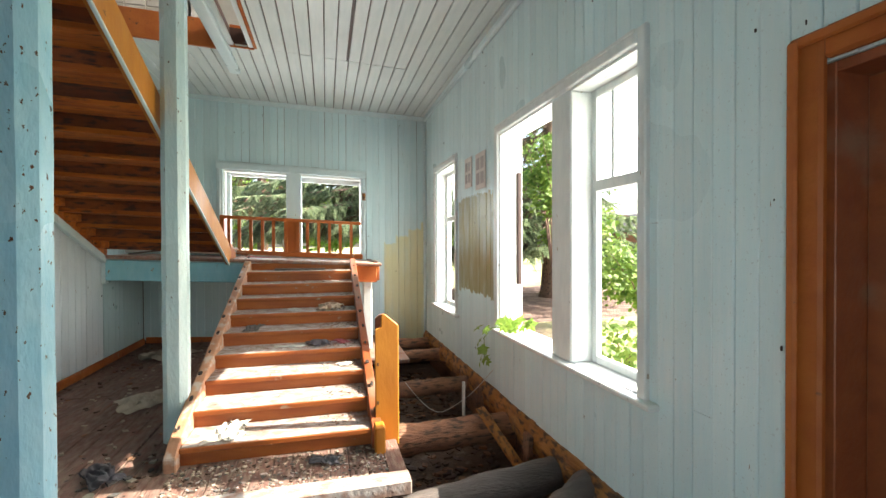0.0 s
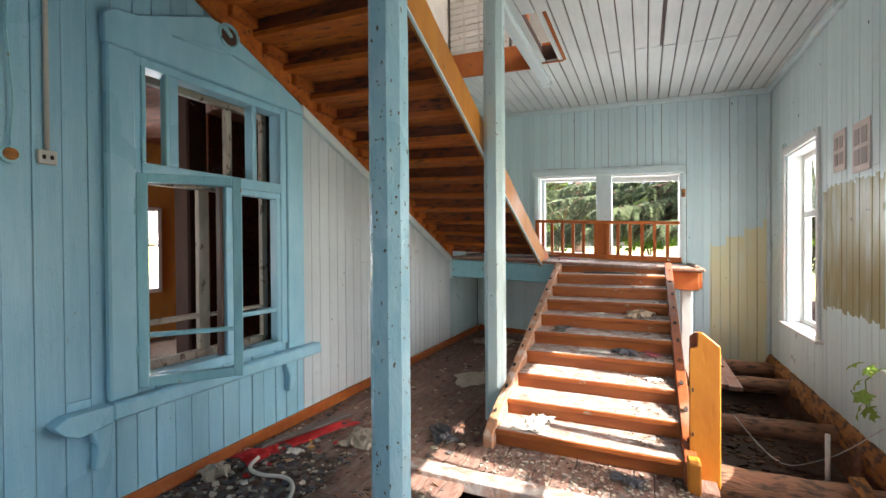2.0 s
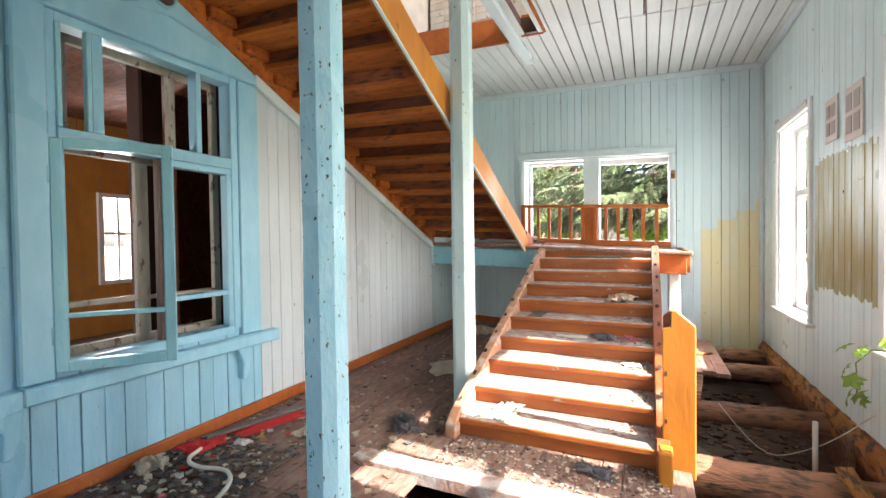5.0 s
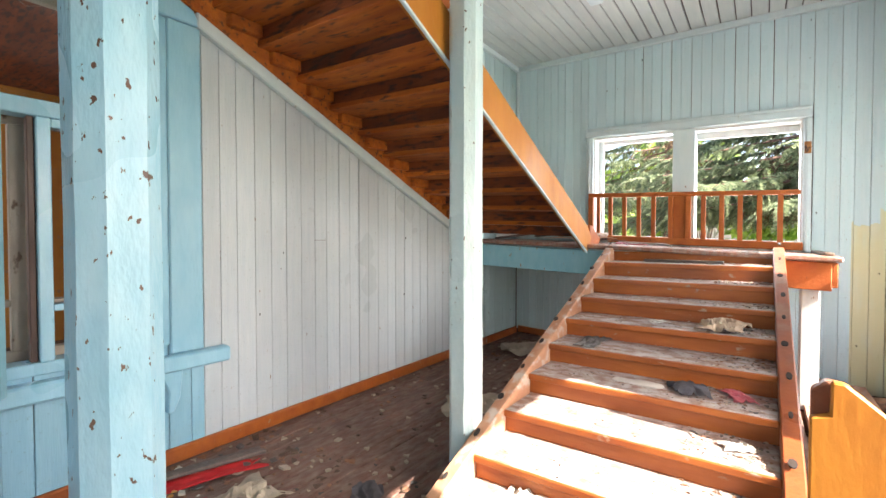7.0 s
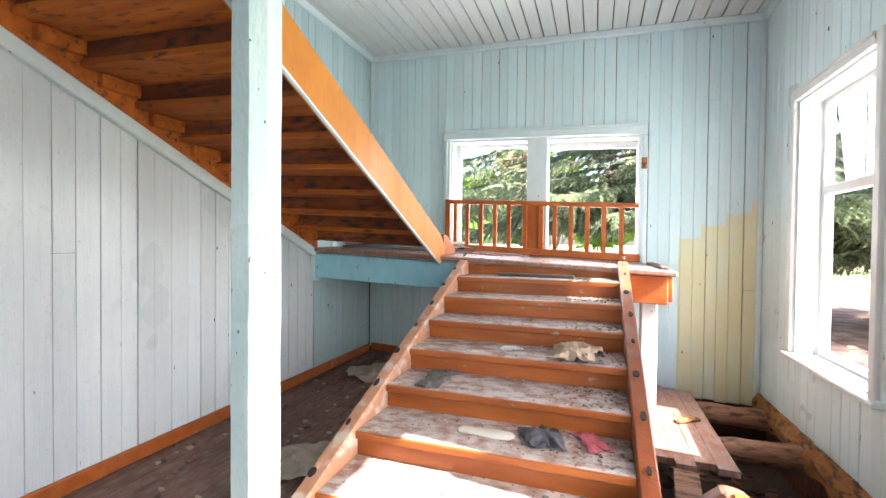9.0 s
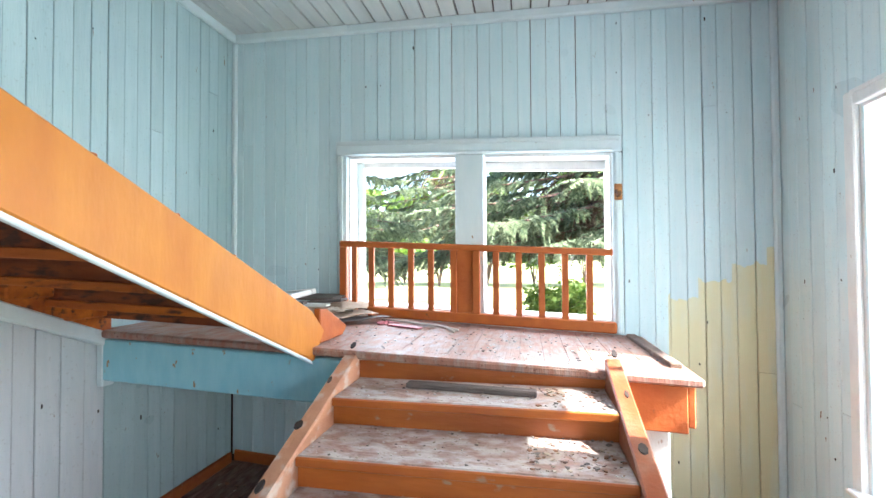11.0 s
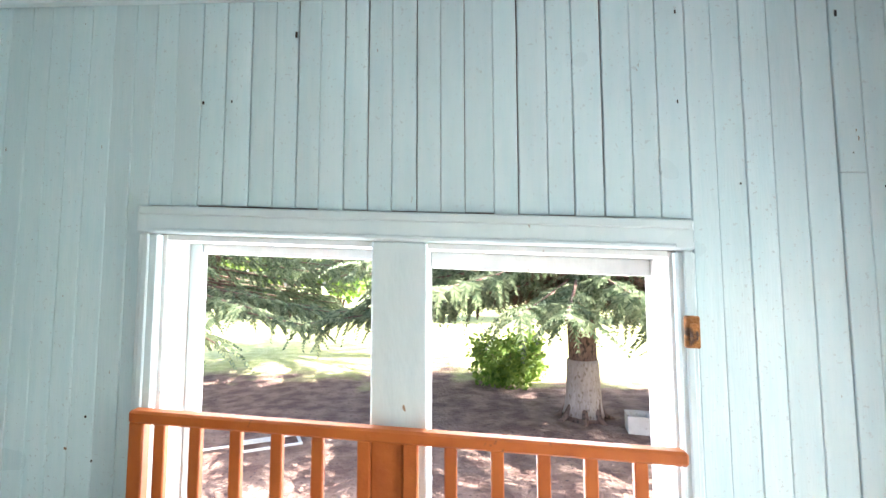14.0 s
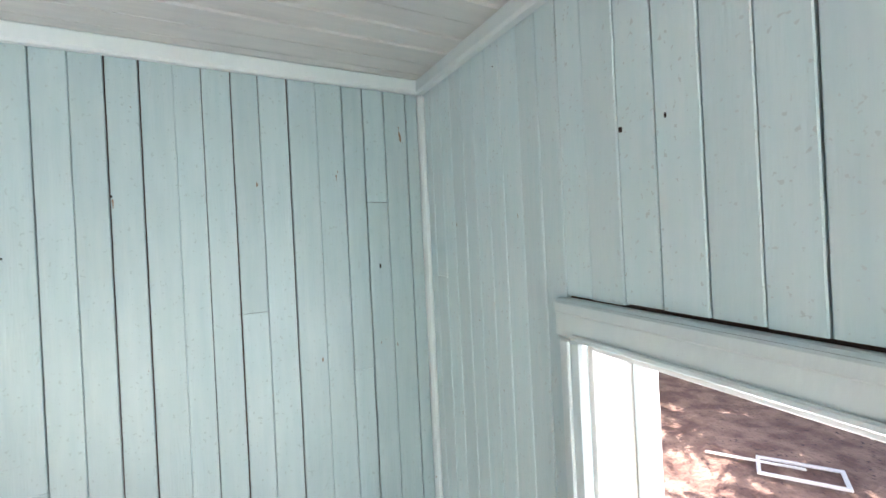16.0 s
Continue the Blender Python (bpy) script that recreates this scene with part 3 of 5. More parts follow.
plank("orange broken board propped against the sill", (1.62, 3.75, 0.02), (1.80, 3.05, -0.35), 0.10, 0.03, M_ROT, 1)
plank("upright plank stub against the foundation", (1.86, 3.25, -0.65), (1.90, 3.25, -0.06), 0.13, 0.04, M_LOG, 2)
plank("upright plank stub against the foundation", (1.88, 4.55, -0.65), (1.92, 4.55, -0.06), 0.13, 0.04, M_LOG, 3)
plank("grey splintered plank end in the pit", (1.25, 4.3, -0.55), (0.8, 4.6, -0.35), 0.16, 0.03, M_LOG_GREY, 4)
plank("sunlit loose board lying over the joists", (0.85, 4.95, -0.03), (0.95, 5.75, -0.02), 0.16, 0.03, M_LOG, 5)
plank("short pale board offcut on the red floor", (1.02, 6.62, 0.015), (1.22, 6.75, 0.015), 0.07, 0.02, M_ROT, 6)
# Edge board in pale tread wood, to carry the sunlit patch by the stair.
plank("edge board nailed across the floor opening, paled for the sunlight on it", (-1.42, 2.66, -0.01), (0.72, 2.66, -0.01), 0.16, 0.09, M_TREAD, 7)
plank("dark debris plank in the floor opening", (-0.9, 2.5, -0.3), (0.5, 2.42, -0.32), 0.18, 0.05, M_LOG, 8)

# white plastic pipe and its cable
pipe = thing("plastic_pipe", "short white plastic pipe standing in the floor pit", "pipe", at=(1.62, 4.28, -0.5))
part("tube", tube([(0, 0, 0), (0, 0, 0.62)], 0.018, 10), M_PIPE, pipe, smooth=True)
cable = [(1.05 + 0.9 * i / 14, 4.75 - 0.55 * i / 14 + 0.03 * math.sin(i), 0.02 - 0.30 * math.sin(math.pi * min(i / 11, 1)) + (0.22 if i > 11 else 0) * (i - 11) / 3) for i in range(15)]
tagged(part("cable", tube(cable, 0.004, 6), M_PIPE, smooth=True), "thin yellowish cable looping over the floor pit", "cable")

# ---- lower stair ----
RISE, GO, N0 = 0.1405, 0.364, 3.29
stair = thing("staircase", "orange painted wooden staircase with worn dusty treads", "stairs", at=(0, 3.2, 0))
stair.location = (0, 0, 0)
SX0, SX1 = -0.885, 0.515
for k in range(1, 10):
    y = N0 + GO * (k - 1)
    z = RISE * k
    part("tread", box((SX0, y - 0.015, z - 0.035), (SX1, y + GO + 0.02, z), 0.008), M_TREAD, stair)
    part("nosing", box((SX0, y - 0.03, z - 0.045), (SX1, y - 0.012, z - 0.003), 0.006), M_RISER, stair)
    part("riser", box((SX0, y, z - RISE), (SX1, y + 0.02, z - 0.038), 0), M_RISER, stair)
part("riser", box((SX0, N0 + GO * 9, RISE * 9), (SX1, N0 + GO * 9 + 0.02, RISE * 10 - 0.04), 0), M_RISER, stair)
slope = RISE / GO


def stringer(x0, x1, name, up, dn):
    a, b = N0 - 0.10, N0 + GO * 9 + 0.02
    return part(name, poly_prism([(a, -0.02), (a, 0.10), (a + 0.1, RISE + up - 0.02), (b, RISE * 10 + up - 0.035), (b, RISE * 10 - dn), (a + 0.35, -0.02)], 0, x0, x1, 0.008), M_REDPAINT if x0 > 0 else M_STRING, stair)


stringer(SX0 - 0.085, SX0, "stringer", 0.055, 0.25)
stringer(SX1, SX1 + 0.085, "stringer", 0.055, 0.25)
# Black plates on the stringers stand in for the shade inside empty mortises.
for sx in (SX0 - 0.043, SX1 + 0.043):
    for k in range(11):
        y = N0 + 0.12 + 0.315 * k
        z = RISE + 0.055 + slope * (y - N0 - 0.0) - 0.008
        w, g = 0.011 + 0.004 * ((k * 7) % 3), 0.022 + 0.004 * ((k * 5) % 3)
        ring = [(sx + w * math.cos(i * 0.7854) + 0.006 * math.sin(k * 2.1), y + g * math.sin(i * 0.7854)) for i in range(8)]
        bm = poly_prism(ring, 2, -0.004, 0.003)
        for v in bm.verts:
            v.co.z += RISE + 0.0535 + slope * (v.co.y - N0)
        part("mortise", bm, M_BOLT, stair)
part("newel_board", poly_prism([(0.556, -0.05), (0.752, -0.05), (0.752, 0.955), (0.64, 1.052), (0.608, 1.052), (0.606, 0.945), (0.556, 0.93)], 1, 3.335, 3.372, 0.006), M_ORANGE_L, stair, "broad ochre newel board with a cut top")
part("newel_back", poly_prism([(0.562, -0.05), (0.746, -0.05), (0.746, 0.95), (0.64, 1.04), (0.60, 1.045), (0.562, 1.01)], 1, 3.374, 3.42, 0.006), M_REDPAINT, stair, "dark bare wood behind the notch")
# Dark chips painted in for the shade of two nail holes.
for zz in (0.30, 0.62):
    part("nail_hole", box((0.572, 3.332, zz), (0.584, 3.336, zz + 0.03), 0.001), M_DARK, stair)
part("newel_foot", box((0.53, 3.1, -0.05), (0.61, 3.24, 0.2), 0.01), M_ORANGE_L, stair)

# ---- landing ----
LAND, LY = 1.385, N0 + GO * 9 - 0.01
landing = thing("landing", "worn red-brown board landing with an orange edge", "landing", kind="structure")
rnd = random.Random(31)
x = XL
while x < 1.0:
    w = 0.145 * rnd.uniform(0.92, 1.06)
    x1 = min(x + w, 1.0)
    part("board", box((x, LY + 0.10, LAND - 0.04), (x1 - 0.0015, 7.90 - 0.042 * x - 0.02, LAND + rnd.uniform(-0.002, 0.001)), 0.0015, settle), M_LANDING, landing)
    x += w
part("edge_board", box((-2.70, LY - 0.03, LAND - 0.045), (1.0, LY + 0.096, LAND + 0.004), 0.012, settle), M_LANDING, landing)
part("fascia", box((0.605, LY + 0.01, LAND - 0.30), (0.93, LY + 0.06, LAND - 0.05), 0.006, settle), M_ORANGE, landing)
part("side_fascia", box((0.93, LY + 0.02, LAND - 0.27), (0.97, 7.80, LAND - 0.05), 0.006, settle), M_ORANGE, landing)
part("support_post", box((0.72, LY + 0.08, -0.05), (0.86, LY + 0.22, LAND - 0.25), 0.012), M_WHITE, landing, "white support post under the landing")
part("beam", box((XL + 0.03, LY + 0.0, LAND - 0.34), (SX0 - 0.09, LY + 0.12, LAND - 0.06), 0.01, settle), M_SASH, landing, "teal painted landing beam")

# ---- upper flight ----
flight = thing("upper_staircase", "upper wooden stair flight seen from its bare underside", "stairs")
UX0, UX1 = XL + 0.03, -1.228
URISE = 0.158
UGO = URISE / 0.462
for k in range(17):
    y = 6.56 - UGO * k
    z = LAND + 0.085 + URISE * (k + 1)
    # Tread undersides and wedges take the lit tone, riser backs the shaded one.
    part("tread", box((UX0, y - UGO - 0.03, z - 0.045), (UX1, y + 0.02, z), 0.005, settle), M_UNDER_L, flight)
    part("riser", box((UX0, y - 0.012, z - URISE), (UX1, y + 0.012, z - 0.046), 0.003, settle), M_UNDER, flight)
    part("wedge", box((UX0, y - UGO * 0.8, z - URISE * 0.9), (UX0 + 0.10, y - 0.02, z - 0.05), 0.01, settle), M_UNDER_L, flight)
lo_y, lo_z = 6.55, LAND - 0.085
pts = [(lo_y, lo_z), (lo_y + 0.14, lo_z + 0.17), (lo_y - 0.02, lo_z + 0.31), (1.0, lo_z + 0.325 + 0.455 * (lo_y - 1.0)), (0.8, lo_z + 0.455 * (lo_y - 0.8))]
bm = poly_prism(pts, 0, -1.225, -1.17, 0.008)
for v in bm.verts:
    v.co = settle(v.co)
part("outer_stringer", bm, M_ORANGE_L, flight, "ochre painted outer stringer")
bm = poly_prism([(6.64, LAND + 0.006), (6.99, LAND + 0.006), (7.06, LAND + 0.06), (6.74, LAND + 0.215), (6.64, LAND + 0.225)], 0, -1.22, -1.175, 0.006)
for v in bm.verts:
    v.co = settle(v.co)
part("stringer_foot", bm, M_ORANGE, flight)
bm = poly_prism([(lo_y - 0.02, lo_z - 0.012), (lo_y - 0.05, lo_z + 0.02), (0.8, lo_z + 0.455 * (lo_y - 0.8) + 0.003), (0.8, lo_z + 0.455 * (lo_y - 0.8) - 0.018)], 0, -1.19, -1.163, 0.004)
for v in bm.verts:
    v.co = settle(v.co)
part("edge_strip", bm, M_TRIM, flight, "pale blue strip under the stringer")
part("wall_stringer", poly_prism([(6.62, trim_z(6.62)), (6.62, trim_z(6.62) + 0.2), (0.6, trim_z(0.6) + 0.2), (0.6, trim_z(0.6))], 0, XL + 0.022, XL + 0.07, 0.005), M_UNDER_L, flight)
part("wall_trim", poly_prism([(6.62, trim_z(6.62) - 0.10), (6.62, trim_z(6.62)), (3.0, trim_z(3.0)), (3.0, trim_z(3.0) - 0.10)], 0, XL + 0.022, XL + 0.085, 0.01), M_TRIM, flight, "pale blue raking trim along the wall")
part("drop_trim", box((XL + 0.022, 6.55, 1.12), (XL + 0.075, 6.64, 1.42), 0.008), M_TRIM, flight)

# stairwell edge in the ceiling
trim("stairwell_header", box((XL + 0.03, 5.66, 4.02), (-1.14, 5.70, 4.36), 0.006, settle), M_ORANGE, "orange board lining the stairwell opening")
trim("stairwell_trim", box((-1.13, 0.0, 4.0), (-0.99, 6.45, 4.075), 0.012, settle), M_TRIM, "pale blue beam strip along the stairwell")
trim("stairwell_lining", box((-0.70, 4.35, 4.07), (-0.66, 5.66, 4.34), 0.004, settle), M_UNDER_L, "brown boards lining a ceiling hole")
trim("stairwell_lining", box((-0.98, 5.665, 4.07), (-0.70, 5.70, 4.34), 0.004, settle), M_UNDER_L, "brown boards lining a ceiling hole")
upper_post = thing("stair_post", "orange post of the upstairs stair rail", "post", at=(-1.1, 5.2, 4.28))
part("shaft", box((-0.05, -0.05, 0.0), (0.05, 0.05, 1.0), 0.008), M_ORANGE, upper_post)


def column(label, cx, cy, w, top, mat, seed):
    """A square post with wide chamfers and old knocks."""
    h = w / 2
    c = w * 0.26
    ring = [(h, c - h), (h, h - c), (h - c, h), (c - h, h), (-h, h - c), (-h, c - h), (c - h, -h), (h - c, -h)]
    rnd = random.Random(seed)
    bm = bmesh.new()
    n = 26
    rings = []
    for i in range(n + 1):
        z = (top + 0.02) * i / n - 0.02
        rings.append([bm.verts.new((cx + a + rnd.uniform(-0.002, 0.002), cy + b + rnd.uniform(-0.002, 0.002), z)) for a, b in ring])
    for a, b in zip(rings, rings[1:]):
        for k in range(8):
            bm.faces.new((a[k], a[(k + 1) % 8], b[(k + 1) % 8], b[k]))
    bm.faces.new(rings[0][::-1])
    bm.faces.new(rings[-1])
    return tagged(part("wooden_post", bm, mat), label, "post", "posts along the stair")


column("blue painted chamfered wooden post with chipped paint", -1.14, 2.01, 0.215, 4.05, M_POST, 1)
column("pale blue chamfered wooden post beside the stair", -1.05, 3.80, 0.185, 4.05, M_POST2, 2)

# ---- north window and its rail ----
def bar(parent, mat, lo, hi, name="bar", bevel=0.006, warp=north, label=""):
    return part(name, box(lo, hi, bevel, warp), mat, parent, label)


wn1 = thing("window_1", "wide double window opening without glass in pale blue casing", "window", kind="structure")
bar(wn1, M_TRIM, (-1.64, -0.055, 2.868), (0.87, 0.0, 3.00), "head_casing", 0.01)
bar(wn1, M_TRIM, (-1.615, -0.075, 2.955), (0.845, -0.056, 2.995), "head_moulding", 0.006)
bar(wn1, M_TRIM, (-1.55, -0.07, 2.872), (0.79, -0.056, 2.892), "head_moulding", 0.005)
bar(wn1, M_TRIM, (-1.63, -0.05, 1.40), (-1.525, 0.0, 2.866), "side_casing", 0.01)
bar(wn1, M_TRIM, (-1.60, -0.065, 1.40), (-1.565, -0.051, 2.866), "side_moulding", 0.005)
bar(wn1, M_TRIM, (0.79, -0.05, 1.40), (0.87, 0.0, 2.866), "side_casing", 0.01)
bar(wn1, M_TRIM, (0.815, -0.065, 1.40), (0.845, -0.051, 2.866), "side_moulding", 0.005)
bar(wn1, M_TRIM, (-0.505, -0.045, 1.50), (-0.255, 0.22, 2.866), "mullion", 0.008)
for a, b in ((-1.53, -1.505), (0.775, 0.80)):
    bar(wn1, M_WHITE, (a, -0.015, 1.50), (b, 0.24, 2.866), "jamb", 0.003)
bar(wn1, M_WHITE, (-1.504, -0.015, 2.84), (0.774, 0.24, 2.867), "head_lining", 0.003)
bar(wn1, M_WHITE, (-1.53, -0.015, 1.47), (0.80, 0.27, 1.50), "window_sill", 0.006)
bar(wn1, M_TRIM, (-1.504, 0.16, 1.50), (-1.44, 0.215, 2.839), "sash_stile", 0.005)
bar(wn1, M_WHITE, (-1.439, 0.17, 2.79), (-0.506, 0.215, 2.839), "sash_head", 0.004)
bar(wn1, M_WHITE, (-0.254, 0.17, 2.76), (0.774, 0.215, 2.839), "sash_head", 0.004)
hinge = thing("hinge", "rusty iron hinge on the window casing", "hinge", at=(0, 0, 0))
bar(hinge, M_ROT, (0.80, -0.085, 2.47), (0.86, -0.066, 2.60), "leaf", 0.006)
bar(hinge, M_ROT, (0.815, -0.10, 2.50), (0.845, -0.084, 2.57), "knuckle", 0.005)

rail = thing("balustrade", "orange painted wooden balustrade across the window", "railing")
RY0, RY1 = -0.125, -0.075
bar(rail, M_ORANGE, (-1.57, RY0 - 0.008, 2.02), (0.775, RY1 + 0.008, 2.075), "top_rail", 0.01)
bar(rail, M_ORANGE, (-1.30, RY0, 1.405), (0.80, RY1, 1.495), "bottom_rail", 0.01)
for bx in (-1.43, -1.265, -1.08, -0.895, -0.715, -0.15, 0.04, 0.225, 0.41, 0.60):
    bar(rail, M_ORANGE, (bx - 0.026, RY0 + 0.008, 1.40 if bx < -1.4 else 1.488), (bx + 0.026, RY1 - 0.008, 2.022), "baluster", 0.005)
bar(rail, M_ORANGE, (-1.57, RY0, 1.39), (-1.50, RY1, 2.02), "end_post", 0.006)
bar(rail, M_ORANGE, (-0.54, RY0, 1.488), (-0.485, RY1, 2.022), "centre_stile", 0.006)
bar(rail, M_ORANGE, (-0.484, RY0 + 0.02, 1.488), (-0.35, RY1, 2.022), "centre_panel", 0.004)
bar(rail, M_ORANGE, (-0.349, RY0, 1.488), (-0.285, RY1, 2.022), "centre_stile", 0.006)

# ---- east windows ----
def rbar(parent, mat, lo, hi, name="bar", bevel=0.006, label=""):
    return part(name, box(lo, hi, bevel), mat, parent, label)


def pane(parent, lo, hi):
    ob = rbar(parent, M_GLASS, lo, hi, "pane", 0)
    ob.visible_shadow = False
    return ob


def east_window(name, label, y0, y1, z0, z1):
    w = thing(name, label, "window", kind="structure")
    rbar(w, M_WHITE, (XR - 0.05, y0 - 0.075, z0 - 0.03), (XR, y0, z1 + 0.09), "side_casing", 0.008)
    rbar(w, M_WHITE, (XR - 0.05, y1, z0 - 0.03), (XR, y1 + 0.085, z1 + 0.09), "side_casing", 0.008)
    rbar(w, M_WHITE, (XR - 0.055, y0, z1), (XR, y1, z1 + 0.09), "head_casing", 0.008)
    rbar(w, M_WHITE, (XR - 0.07, y0, z1 + 0.06), (XR - 0.056, y1, z1 + 0.085), "head_moulding", 0.004)
    rbar(w, M_WHITE, (XR - 0.10, y0 - 0.16, z0 - 0.035), (XR + 0.26, y1 + 0.06, z0), "window_sill", 0.008)
    rbar(w, M_WHITE, (XR - 0.02, y0, z0), (XR + 0.24, y0 + 0.02, z1), "jamb", 0.003)
    rbar(w, M_WHITE, (XR - 0.02, y1 - 0.02, z0), (XR + 0.24, y1, z1), "jamb", 0.003)
    rbar(w, M_WHITE, (XR - 0.02, y0 + 0.02, z1 - 0.02), (XR + 0.24, y1 - 0.02, z1), "head_lining", 0.003)
    return w


def sash(w, y0, y1, z0, z1, zt, ym):
    xa, xb = XR + 0.15, XR + 0.20
    rbar(w, M_WHITE, (xa, y0, z0), (xb, y0 + 0.06, z1), "stile")
    rbar(w, M_WHITE, (xa, y1 - 0.06, z0), (xb, y1, z1), "stile")
    rbar(w, M_WHITE, (xa, y0 + 0.06, z1 - 0.06), (xb, y1 - 0.06, z1), "top_rail")
    rbar(w, M_WHITE, (xa, y0 + 0.06, z0), (xb, y1 - 0.06, z0 + 0.06), "bottom_rail")
    rbar(w, M_WHITE, (xa - 0.01, y0 + 0.06, zt - 0.04), (xb, y1 - 0.06, zt + 0.04), "transom")
    rbar(w, M_WHITE, (xa + 0.01, ym - 0.018, zt + 0.04), (xb - 0.005, ym + 0.018, z1 - 0.06), "glazing_bar")


w1 = east_window("window_2", "wide white double window, one light empty, sunny yard outside", 1.90, 4.12, 0.72, 2.82)
rbar(w1, M_WHITE, (XR - 0.03, 2.66, 0.72), (XR + 0.22, 2.96, 2.80), "mullion", 0.012)
sash(w1, 1.92, 2.66, 0.72, 2.80, 2.07, 2.42)
pane(w1, (XR + 0.17, 1.98, 2.11), (XR + 0.174, 2.60, 2.74))
rbar(w1, M_DARK, (XR + 0.16, 4.03, 1.2), (XR + 0.2, 4.08, 2.4), "broken_stile", 0.004)
w2 = east_window("window_3", "narrow white window with broken glazing beside the landing", 5.76, 6.95, 0.64, 2.84)
sash(w2, 5.78, 6.93, 0.64, 2.82, 2.05, 6.30)
pane(w2, (XR + 0.17, 5.84, 2.09), (XR + 0.174, 6.87, 2.76))
rbar(w2, M_DARK, (XR + 0.15, 5.84, 0.70), (XR + 0.19, 5.87, 2.0), "broken_putty", 0.003)

# ---- orange door in the east wall ----
d1 = thing("door_1", "orange painted doorway with a dark red-brown door", "door", kind="structure")
rbar(d1, M_ORANGE, (XR - 0.06, 0.88, -0.05), (XR - 0.02, 1.01, 2.43), "side_casing", 0.012)
rbar(d1, M_ORANGE, (XR - 0.085, 0.955, -0.05), (XR - 0.061, 0.995, 2.41), "moulding", 0.008)
rbar(d1, M_ORANGE, (XR - 0.06, -0.33, 2.31), (XR - 0.02, 0.879, 2.43), "head_casing", 0.012)
rbar(d1, M_ORANGE, (XR - 0.085, -0.3, 2.375), (XR - 0.061, 0.954, 2.415), "moulding", 0.008)
rbar(d1, M_ORANGE, (XR - 0.06, -0.33, -0.05), (XR - 0.02, -0.2, 2.309), "side_casing", 0.012)
rbar(d1, M_REDPAINT, (XR - 0.015, 0.86, -0.05), (XR + 0.23, 0.90, 2.30), "jamb", 0.004)
rbar(d1, M_REDPAINT, (XR - 0.015, -0.16, 2.26), (XR + 0.23, 0.86, 2.30), "head_lining", 0.004)
rbar(d1, M_REDPAINT, (XR + 0.14, -0.18, -0.05), (XR + 0.185, 0.858, 2.258), "door_leaf", 0.006)

# ---- inner window on the west wall ----
XC = XL + 0.022
wi = thing("window_4", "blue wooden inner window with carved casing and broken panes", "window", kind="structure")


def lbar(parent, mat, y0, y1, z0, z1, d0=0.0, d1=0.045, name="bar", bevel=0.006, label=""):
    return part(name, box((XC + d0, y0, z0), (XC + d1, y1, z1), bevel), mat, parent, label)


lbar(wi, M_CASING, 1.31, 1.475, 0.74, 2.94, 0, 0.06, "side_casing", 0.012)
lbar(wi, M_CASING, 2.82, 3.03, 0.74, 2.94, 0, 0.035, "side_casing", 0.008)
part("pediment", poly_prism([(1.30, 2.942), (1.30, 3.12), (1.36, 3.17), (1.5, 3.19), (2.02, 3.42), (2.15, 3.41), (2.98, 3.04), (3.03, 2.942)], 0, XC, XC + 0.055, 0.008), M_CASING, wi)
for sy, ey in (((1.72, 2.985), (2.19, 3.04)), ((2.21, 3.04), (2.66, 2.975))):
    a, b = Vector((XC + 0.065, sy[0], sy[1] + 0.16)), Vector((XC + 0.065, ey[0], ey[1] + 0.16))
    part("ridge_moulding", tube([a, a.lerp(b, 0.5), b], [0.006, 0.016, 0.006], 8), M_CASING, wi, smooth=True)
# Dark disc stands in for the shaded depth of the rosette's hole.
part("rosette_hole", tube([(XC + 0.05, 2.184, 3.34), (XC + 0.058, 2.184, 3.34)], 0.082, 20), M_DARK, wi)
part("rosette_ring", tube([(XC + 0.058, 2.184 + 0.085 * math.cos(i * 0.3142), 3.34 + 0.085 * math.sin(i * 0.3142)) for i in range(21)], 0.014, 8), M_SASH, wi, smooth=True)
part("rosette_bar", tube([(XC + 0.066, 2.13, 3.40), (XC + 0.07, 2.20, 3.335)], [0.02, 0.012], 8), M_SASH, wi, smooth=True)
lbar(wi, M_CASING, 1.302, 3.19, 0.63, 0.735, 0, 0.10, "window_sill", 0.014)
part("sill_end", poly_prism([(1.0, 0.70), (1.06, 0.735), (1.3, 0.735), (1.3, 0.63), (1.12, 0.60), (1.05, 0.64)], 0, XC, XC + 0.105, 0.006), M_CASING, wi)
for y in (1.18, 2.74):
    part("corbel", poly_prism([(y, 0.63), (y + 0.14, 0.63), (y + 0.12, 0.45), (y + 0.08, 0.36), (y + 0.04, 0.36), (y + 0.05, 0.5)], 0, XC, XC + 0.07, 0.008), M_CASING, wi)
# fixed frame
for y0, y1 in ((1.48, 1.53), (2.75, 2.82)):
    lbar(wi, M_CASING, y0, y1, 0.80, 2.94, -0.12, 0.02, "frame_stile")
lbar(wi, M_CASING, 1.53, 2.75, 2.88, 2.94, -0.12, 0.02, "frame_head")
lbar(wi, M_CASING, 1.53, 2.75, 0.76, 0.83, -0.12, 0.02, "frame_sill")
lbar(wi, M_CASING, 1.53, 2.75, 2.16, 2.25, -0.10, 0.025, "transom")
lbar(wi, M_CASING, 1.72, 1.79, 2.25, 2.88, -0.08, 0.02, "upper_bar")
lbar(wi, M_CASING, 2.44, 2.49, 2.25, 2.88, -0.08, 0.015, "upper_bar")
lbar(wi, M_SASH, 1.53, 1.56, 2.25, 2.88, -0.02, 0.03, "vent_stile")
lbar(wi, M_SASH, 1.69, 1.719, 2.25, 2.88, -0.02, 0.03, "vent_stile")
lbar(wi, M_CASING, 2.172, 2.235, 0.83, 2.16, -0.04, 0.02, "middle_stile")
